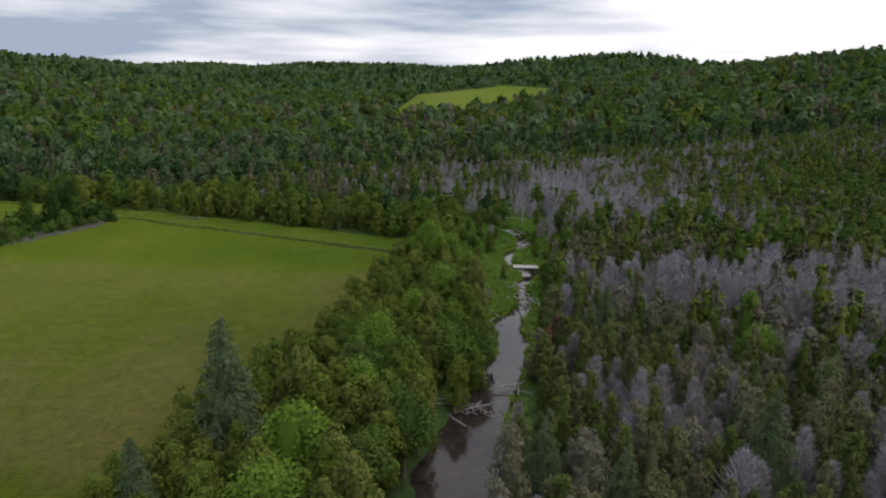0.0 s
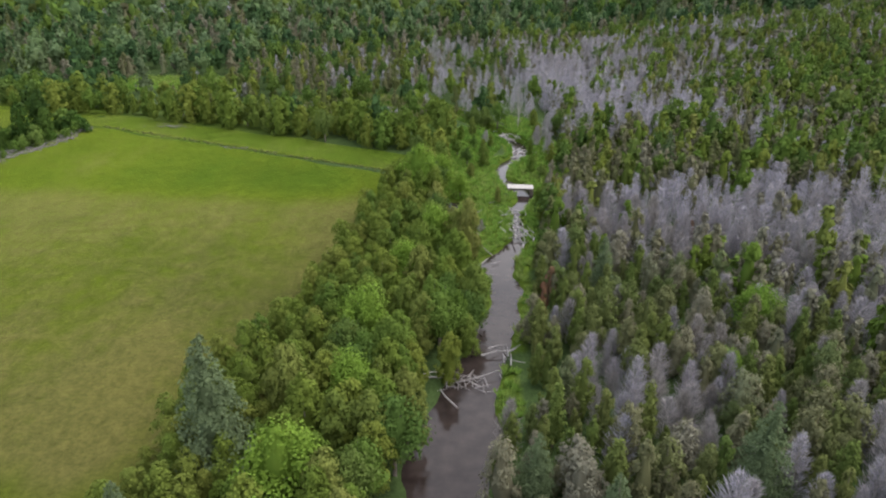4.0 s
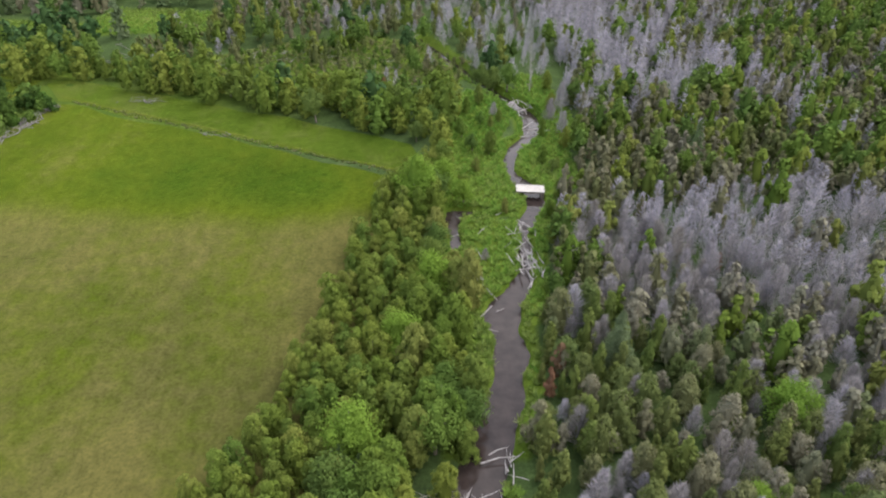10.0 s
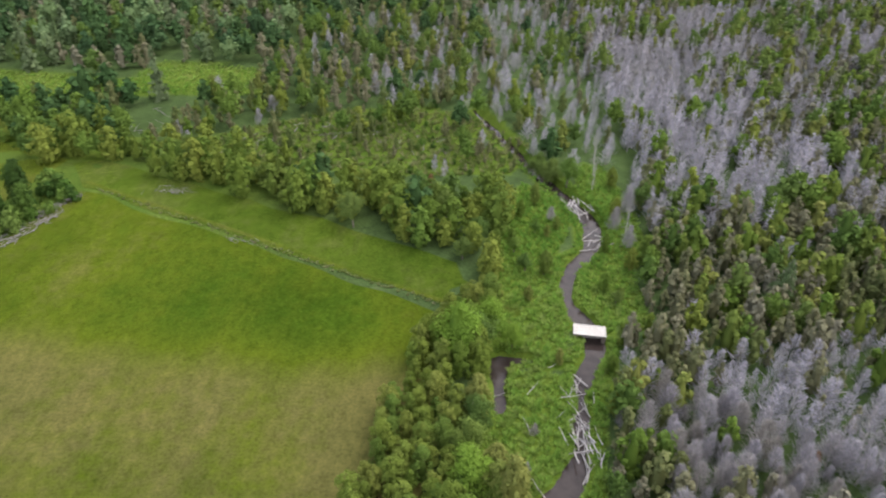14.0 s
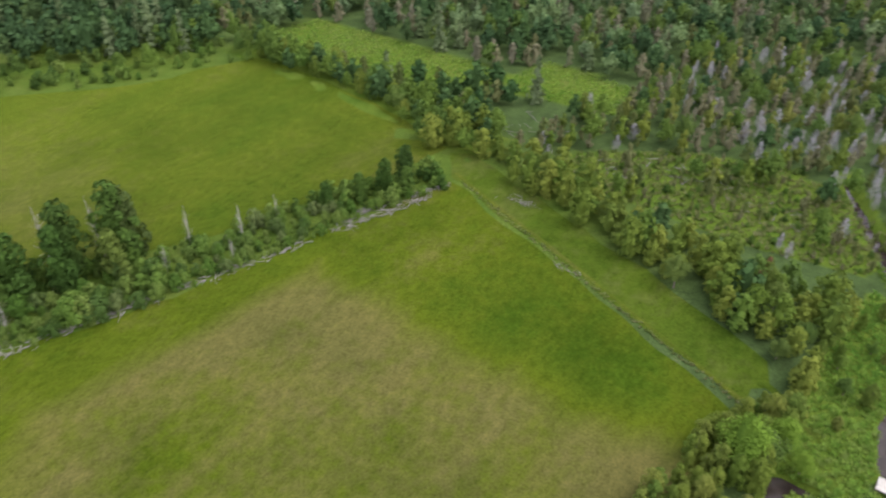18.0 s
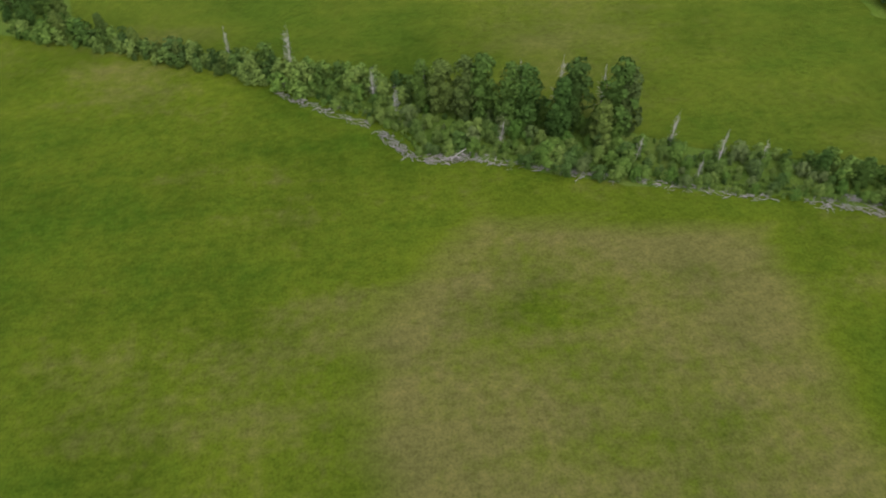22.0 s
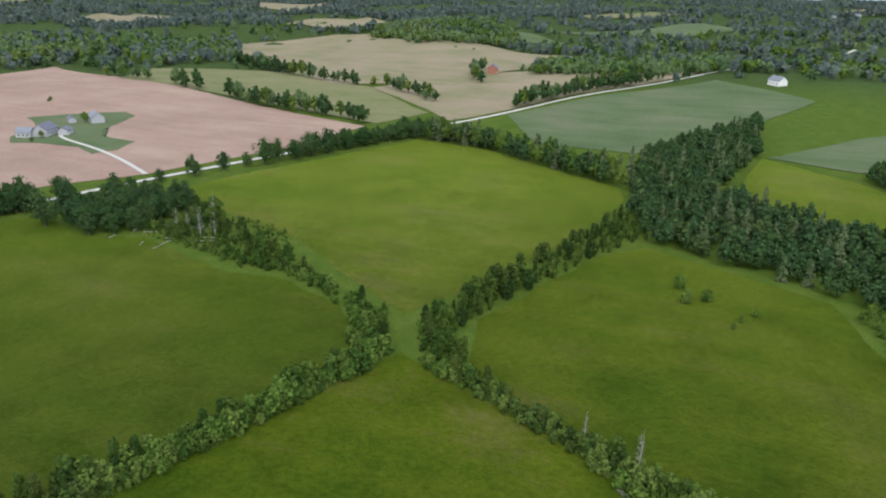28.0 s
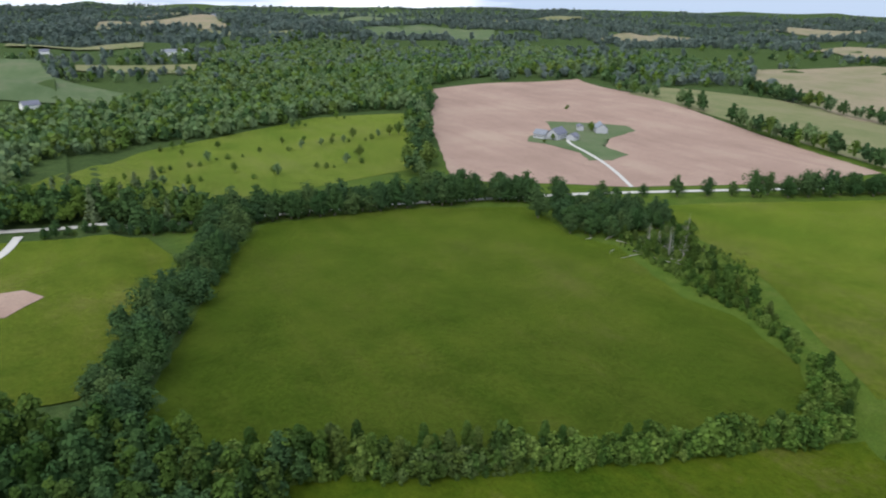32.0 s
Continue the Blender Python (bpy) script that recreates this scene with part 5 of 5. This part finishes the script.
edge = scatter([(-176, 160), (-166, 190), (-190, 204), (-212, 156), (-250, 118), (-256, 96), (-226, 104)], 5.5, 88)
joined("wood_edge_bushes", MID_SHRUB + MID_BROAD, np.c_[edge, R.uniform(0.5, 1.0, len(edge)), R.choice([0, 1, 2, 3, 4], len(edge))], MATS, "leafy green bushes at the edge of the woods", "bushes")
plant(SPRUCES, np.array([(-38, -334), (-30, -336), (-20, -326)]), [1.9, 1.7, 1.0], "roadside spruces", 84)
plant(SHRUBS, np.array([(-215, 105), (-232, 62), (-226, 60), (-238, 66), (-244, 50), (-240, 44), (-252, 40)]), [1.8, 0.7, 0.5, 0.8, 1.1, 1.2, 1.3], "field bushes", 85)
far = []
rr = np.random.default_rng(86)
for _ in range(420):
    d, az = 900 + 3500 * rr.uniform(0, 1) ** 1.2, radians(rr.uniform(172, 288))
    cx, cy = d * math.sin(az), d * math.cos(az)
    n = int(rr.uniform(20, 60))
    th = rr.normal(0, 0.4) + az + math.pi / 2
    k = rr.normal(0, 1, (n, 2)) * (rr.uniform(60, 240), rr.uniform(10, 50))
    far.append(np.stack([cx + k[:, 0] * math.sin(th) + k[:, 1] * math.cos(th), cy + k[:, 0] * math.cos(th) - k[:, 1] * math.sin(th)], 1))
far = np.vstack(far)
for poly in OPEN:
    far = far[~inside(far[:, 0], far[:, 1], poly)]
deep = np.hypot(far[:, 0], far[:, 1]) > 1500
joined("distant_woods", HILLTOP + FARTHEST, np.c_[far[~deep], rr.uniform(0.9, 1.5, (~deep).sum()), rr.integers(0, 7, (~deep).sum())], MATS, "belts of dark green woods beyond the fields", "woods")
joined("distant_woods", FARTHEST, np.c_[far[deep], rr.uniform(1.2, 1.9, deep.sum()), rr.integers(0, 3, deep.sum())], MATS, "distant belts of woods with blue haze painted into the leaves", "woods")

# -- sedge and grass tufts on the open banks --
tuft = []
for k in range(3):
    n = 26
    az = R.uniform(0, 6.28, n)
    o = np.stack([np.cos(az), np.sin(az), np.zeros(n)], 1)
    p0 = o * R.uniform(0, 0.35, (n, 1))
    tip = p0 + o * R.uniform(0.15, 0.6, (n, 1)) + np.array([0, 0, 1]) * R.uniform(0.25, 0.6, (n, 1))
    s = np.stack([-np.sin(az), np.cos(az), np.zeros(n)], 1) * 0.07
    tuft.append((np.stack([p0 - s, p0 + s, tip + s * 0.4, tip - s * 0.4], 1).reshape(-1, 3), np.arange(4 * n).reshape(-1, 4), np.zeros(n, int)))
spots = np.vstack([scatter(c, 0.9, 200 + i, lambda x, y: shore(x, y) > 0.15) for i, c in enumerate(CLEARINGS[:6])])
marsh = np.vstack([scatter(c, 1.5, 210 + i) for i, c in enumerate(CLEARINGS[6:7])])
spots = np.vstack([spots] + [scatter(c, 1.6, 211 + i) for i, c in enumerate(CLEARINGS[7:])])
joined("marsh_grass", tuft, np.c_[marsh, R.uniform(0.6, 1.4, len(marsh)), R.integers(0, 3, len(marsh))], [ROUGH_GRASS], "rough pale green grass tussocks in the marsh", "grass")
wet = scatter(CLEARINGS[6], 3.2, 216)
joined("marsh_bushes", MID_SHRUB + MID_POOR, np.c_[wet, R.uniform(0.15, 0.5, len(wet)), R.integers(0, 7, len(wet))], MATS, "scattered small bushes in the open marsh", "bushes")
bank = scatter([(-2, 84), (18, 84), (32, 150), (30, 200), (0, 200), (0, 140)], 0.9, 220, lambda x, y: (shore(x, y) > 0.15) & (shore(x, y) < 1.6))
spots = np.vstack([spots, bank])
joined("sedge_tufts", tuft, np.c_[spots, R.uniform(0.5, 1.2, len(spots)), R.integers(0, 3, len(spots))], [SEDGE], "bright green sedge tufts on the creek banks", "grass")

# -- bushes standing in the sedge, and dead brush at the hedge foot --
BUSH = np.array([(10.4, 158), (13.0, 173), (7.5, 150), (4.5, 166), (12, 135), (20.5, 154.5), (23, 152), (19.5, 126), (25.5, 161), (21.5, 166), (24.5, 178), (11.2, 170), (1.5, 163), (7, 112.5), (22, 140.5), (19.5, 134), (6, 176), (9, 182), (25, 190)])
plant(CEDARS, BUSH, [0.62, 0.4, 0.38, 0.4, 0.36, 0.5, 0.34, 0.55, 0.5, 0.45, 0.6, 0.3, 0.5, 0.3, 0.5, 0.45, 0.5, 0.55, 0.6], "bushes in the sedge", 230)
plant(DEAD, np.array([(8, 121), (7, 114), (26, 168), (24, 174), (12, 176), (27, 180)]), [0.4, 0.45, 0.9, 0.8, 0.6, 1.0], "dead swamp cedars", 231)
foot = rows([EAST_N], 1.1, 232)
foot = foot[(foot[:, 1] > 40) & (waves(foot[:, 0], foot[:, 1], 9) > -0.15)] + np.array([-1.2, 0.6])
TANGLE = [model([(twig_crown(1.0, 1.7, 120, R, 0.028, 0.3), 12)]) for _ in range(3)]
joined("dead_brush", TANGLE, np.c_[foot, R.uniform(0.3, 0.95, len(foot)), R.integers(0, 3, len(foot))], MATS, "low grey dead brush at the hedgerow's foot", "brush")
weeds = np.vstack([rows([EAST_N], 0.9, 240) + np.array([-1.6, 0.9]), rows([EAST_N], 0.9, 241) + np.array([-3.0, 1.6]), rows([WEST_N], 1.2, 242) + np.array([-0.4, -1.0])])
weeds = weeds[waves(weeds[:, 0], weeds[:, 1], 12) > -0.7]
joined("hedge_foot_weeds", MID_SHRUB, np.c_[weeds, R.uniform(0.14, 0.36, len(weeds)), R.integers(0, 4, len(weeds))], MATS, "low rough green weeds at the hedgerow's foot", "weeds")
roadside = rows([[(-52, -288), (-25, -293), (0, -297), (14, -294)]], 5.0, 233)
joined("roadside_bushes", MID_DARK + MID_SHRUB, np.c_[roadside, R.uniform(0.5, 1.2, len(roadside)), R.choice([0, 1, 3, 4], len(roadside))], MATS, "dark green bushes along the road", "shrubs")


# ---- bridge ----
def box(bm, x0, x1, y0, y1, z0, z1):
    r = bmesh.ops.create_cube(bm, size=1.0)
    bmesh.ops.scale(bm, vec=(x1 - x0, y1 - y0, z1 - z0), verts=r["verts"])
    bmesh.ops.translate(bm, vec=((x0 + x1) / 2, (y0 + y1) / 2, (z0 + z1) / 2), verts=r["verts"])
    return r["verts"]


def part(name, bm, mat, parent, label=""):
    me = bpy.data.meshes.new(name)
    bm.to_mesh(me)
    bm.free()
    me.materials.append(mat)
    ob = new(name, me)
    ob.parent = parent
    return tagged(ob, label)


bridge = tagged(new("foot_bridge"), "pale plank bridge over the narrow creek", "bridge")
bridge.matrix_world = pose(17, 142.6, 1.35, 0, 0, -3)
for y in (-0.95, 0.0, 0.95):
    bm = bmesh.new()
    box(bm, -2.45, 2.45, y - 0.12, y + 0.12, -0.35, 0.0)
    part("beam", bm, BARK, bridge)
for k in range(22):
    bm = bmesh.new()
    x = -2.4 + k * 0.229
    box(bm, x - 0.107, x + 0.107, -1.3 + 0.03 * (k % 3), 1.3 - 0.04 * (k % 2), 0.0, 0.06)
    part("plank", bm, PALEWOOD, bridge)
for y in (-1.25, 1.25):
    bm = bmesh.new()
    box(bm, -2.45, 2.45, y - 0.06, y + 0.06, 0.064, 0.13)
    part("kerb_rail", bm, PALEWOOD, bridge)
for x in (-2.2, 2.2):
    bm = bmesh.new()
    box(bm, x - 0.3, x + 0.3, -1.2, 1.2, -1.7, -0.35)
    part("abutment", bm, BARK, bridge)


# ---- fallen logs and beaver dams ----
def log_pile(name, spots, label, mat=DEADWOOD, category="logs"):
    """spots: x, y, z, length, heading, slope, radius. Each log is a part."""
    x, y = np.mean([s[0] for s in spots]), np.mean([s[1] for s in spots])
    base = tagged(new(name), label, category)
    base.location = (x, y, 0)
    r = np.random.default_rng(len(spots))
    for sx, sy, sz, ln, hd, sl, rad in spots:
        d = np.array([math.cos(radians(hd)) * math.cos(radians(sl)), math.sin(radians(hd)) * math.cos(radians(sl)), math.sin(radians(sl))])
        c = np.array([sx - x, sy - y, sz])
        w = r.normal(0, 0.03, 3) * ln
        v, q = tube([c - d * ln / 2, c + w, c + d * ln / 2], [rad, rad * 0.8, rad * 0.35], 6)
        ob = mesh_object("log", v, q, [mat], shade=True)
        ob.parent = base
    return base


def random_logs(cx, cy, sx, sy, n, ln, rad, seed, z=0.25, hd=None, spread=50):
    r = np.random.default_rng(seed)
    out = []
    for _ in range(n):
        x, y = cx + r.normal(0, sx), cy + r.normal(0, sy)
        g = max(float(height(x, y)), 0.0)
        out.append((x, y, g + z * r.uniform(0.3, 1.6), ln * r.uniform(0.5, 1.3), (r.uniform(0, 180) if hd is None else hd + r.normal(0, spread)), r.normal(0, 7), rad * r.uniform(0.6, 1.4)))
    return out


log_pile("log_jam", random_logs(14.6, 121, 1.0, 3.6, 46, 3.4, 0.085, 1, 0.45, 105, 28), "jam of pale bleached logs across the creek")
log_pile("log_jam", random_logs(14, 131, 0.7, 1.6, 8, 3.2, 0.08, 2, 0.4, 80, 40), "few bleached logs lying in the creek")
log_pile("beaver_dam", [(0.6, 76.6, 0.7, 6.0, 4, -4, 0.11), (1.8, 73.6, 0.45, 6.2, 110, -10, 0.09), (5.5, 77.5, 0.5, 5.0, 20, 6, 0.08)] + random_logs(3.4, 76.6, 1.8, 0.8, 46, 1.9, 0.035, 3, 0.4), "low stick dam with pale fallen trunks in the creek")
log_pile("fallen_logs", [(8.0, 82.5, 0.5, 4.2, 12, 3, 0.1)] + random_logs(9.2, 81.5, 0.8, 0.9, 10, 2.2, 0.06, 4, 0.5), "fallen grey trunks on the creek bank")
log_pile("fallen_logs", [(7.4, 108, 0.6, 3.6, 50, 8, 0.13), (8.2, 104.5, 0.4, 2.0, -20, 0, 0.08)], "pale fallen trunk at the water's edge")
log_pile("log_jam", random_logs(17.5, 181.5, 1.4, 2.0, 22, 4.2, 0.12, 5, 0.8, 100, 30), "pile of pale logs at a creek bend")
log_pile("fallen_logs", random_logs(20.5, 169.5, 1.4, 1.4, 10, 4.0, 0.09, 6, 0.4, 30, 30), "pale logs across the creek")
log_pile("fallen_logs", random_logs(-40, 212, 9, 3, 16, 4, 0.08, 7, 0.4), "grey fallen trunks in the bog", BRUSH)
for k, (lx, ly) in enumerate([(-62, 192), (-76, 214), (-52, 203), (-30, 214), (-88, 205), (-14, 206)]):
    log_pile("fallen_logs", random_logs(lx, ly, 4.5, 3, 14, 3.2, 0.07, 40 + k, 0.4), "grey fallen trunks and branches in the bog", BRUSH)
log_pile("fallen_logs", random_logs(9, 119, 3, 6, 10, 3.0, 0.06, 8, 0.4), "bleached fallen branches in the sedge")
log_pile("brush_pile", random_logs(-62, 172.4, 1.8, 0.7, 40, 1.5, 0.035, 9, 0.4), "grey pile of cut brush on the headland", BRUSH, "brush")
log_pile("brush_pile", random_logs(-42.5, 157.6, 2.2, 0.5, 16, 1.6, 0.035, 10, 0.25, 155, 15), "small grey brush heap along the fence", BRUSH, "brush")
for k, (a, b, n) in enumerate([((-79, 162), (-87, 140), 110), ((-88, 136), (-96, 112), 70), ((-97, 106), (-104, 90), 22), ((-105, 88), (-108, 80), 40), ((-108, 79), (-109, 70), 80), ((-110, 68), (-119, 62), 90), ((-121, 60), (-135, 41), 80)]):
    r = np.random.default_rng(90 + k)
    t = r.uniform(0, 1, n)
    hd = math.degrees(math.atan2(b[1] - a[1], b[0] - a[0]))
    spots = []
    for u in t:
        x, y = a[0] + (b[0] - a[0]) * u + r.normal(0, 0.6), a[1] + (b[1] - a[1]) * u + r.normal(0, 0.6)
        spots.append((x, y, float(height(x, y)) + r.uniform(0.05, 0.55), r.uniform(0.7, 2.6), hd + r.normal(0, 38), r.normal(0, 14), r.uniform(0.03, 0.09)))
    log_pile("brush_windrow", spots, "windrow of grey dead brush along the hedgerow", BRUSH, "brush")
log_pile("fallen_logs", [(-108, 77, 5.4, 4.0, 75, 45, 0.16)] + random_logs(-108.5, 76, 0.8, 1.0, 12, 2.4, 0.07, 12, 0.9), "upturned bleached root plate at the field edge")
log_pile("fallen_logs", random_logs(-222, -160, 8, 9, 22, 7, 0.14, 13, 0.8), "tangle of pale fallen trunks in the hedgerow")

# ---- rough unmown grass between field and headland ----
ridge_line = resample(np.array([(-76, 171.5), (-70, 169), (-61, 165.3), (-44, 158.8), (-30, 153), (-17, 148.3), (-6, 144)], float), 0.42)
ridge_spots = ridge_line + R.normal(0, 0.3, ridge_line.shape)
joined("rough_grass_strip", tuft, np.c_[ridge_spots, R.uniform(0.35, 0.7, len(ridge_spots)), R.integers(0, 3, len(ridge_spots))], [ROUGH_GRASS], "strip of rough pale unmown grass between field and headland", "grass")


# ---- farm buildings ----
def gable(bm, w, d, z0, z1, over=0.4, thick=0.25):
    """A ridged roof along x, as two slabs."""
    for s in (-1, 1):
        pts = [(-w / 2 - over, s * (d / 2 + over), z0 - over * (z1 - z0) / (d / 2)), (w / 2 + over, s * (d / 2 + over), z0 - over * (z1 - z0) / (d / 2)), (w / 2 + over, 0, z1), (-w / 2 - over, 0, z1)]
        lo, hi = [bm.verts.new(p) for p in pts], [bm.verts.new((x, y, z + thick)) for x, y, z in pts]
        for f in (lo, hi):
            bm.faces.new(f)
        for i in range(4):
            bm.faces.new((lo[i], lo[(i + 1) % 4], hi[(i + 1) % 4], hi[i]))
    bmesh.ops.recalc_face_normals(bm, faces=bm.faces[:])


def building(name, x, y, turn, w, d, wall, ridge, wall_mat, roof_mat, label, windows=3, door=True):
    base = tagged(new(name), label, name.replace("_", " "))
    base.matrix_world = pose(x, y, float(height(x, y)) + 0.5, 0, 0, turn)
    bm = bmesh.new()
    box(bm, -w / 2, w / 2, -d / 2, d / 2, -0.8, wall)
    for s in (-1, 1):
        v = [bm.verts.new(p) for p in ((s * w / 2, -d / 2, wall), (s * w / 2, d / 2, wall), (s * w / 2, 0, ridge))]
        bm.faces.new(v)
    part("wall", bm, wall_mat, base)
    bm = bmesh.new()
    gable(bm, w, d, wall, ridge)
    part("roof", bm, roof_mat, base)
    for s in (-1, 1):
        for k in range(windows):
            cx = -w / 2 + w * (k + 0.7) / (windows + 0.4)
            bm = bmesh.new()
            box(bm, cx - 0.7, cx + 0.7, s * d / 2 - 0.03, s * d / 2 + 0.05, 0.9, 2.3)
            fr = part("window", bm, WHITE, base)
            bm = bmesh.new()
            box(bm, cx - 0.58, cx + 0.58, s * (d / 2 + 0.02) - 0.05, s * (d / 2 + 0.02) + 0.05, 1.02, 2.18)
            part("pane", bm, DARK_GLASS, fr)
    if door:
        bm = bmesh.new()
        box(bm, w * 0.3 - 0.5, w * 0.3 + 0.5, d / 2 - 0.02, d / 2 + 0.07, 0, 2.1)
        part("door", bm, WHITE, base)
    return base


building("farmhouse", -338, -390, 25, 15, 10, 4.2, 8.0, SIDING, ROOFING, "grey farmhouse with a blue grey roof")
building("farmhouse_wing", -328, -396, 115, 10, 8, 3.4, 6.2, SIDING, METAL_ROOF, "pale roofed wing beside the farmhouse")
building("garage", -346, -380, 25, 8, 7, 3.0, 5.0, SIDING, ROOFING, "low grey garage by the farmhouse", 1)
building("barn", -388, -398, 60, 14, 9, 4.0, 7.5, SIDING, METAL_ROOF, "grey barn with a metal roof", 2)
building("shed", -378, -412, 60, 7, 5, 3.0, 4.6, SIDING, ROOFING, "small grey farm shed", 1)
building("brick_house", -790, -228, 15, 14, 11, 6.0, 10.0, BRICK, ROOFING, "red brick farmhouse among trees")
building("white_house", -798, 70, 40, 16, 10, 4.5, 8.5, WHITE, METAL_ROOF, "white house among dark trees")
building("white_barn", -190, -1285, 5, 46, 16, 6.0, 10.0, WHITE, METAL_ROOF, "long white barn far off", 6)
for x, y, tn in ((24, -716, 20), (-19, -662, 60), (35, -573, 10), (10, -1337, 0), (-2330, 207, 30), (-2280, 260, 60), (45, -590, 80), (-480, -2440, 20)):
    building("house", x, y, tn, 15, 10, 4.5, 8.0, WHITE if x > 0 else SIDING, ROOFING if x > -100 else METAL_ROOF, "small distant house with a gabled roof")
remove(ALL_MODELS)
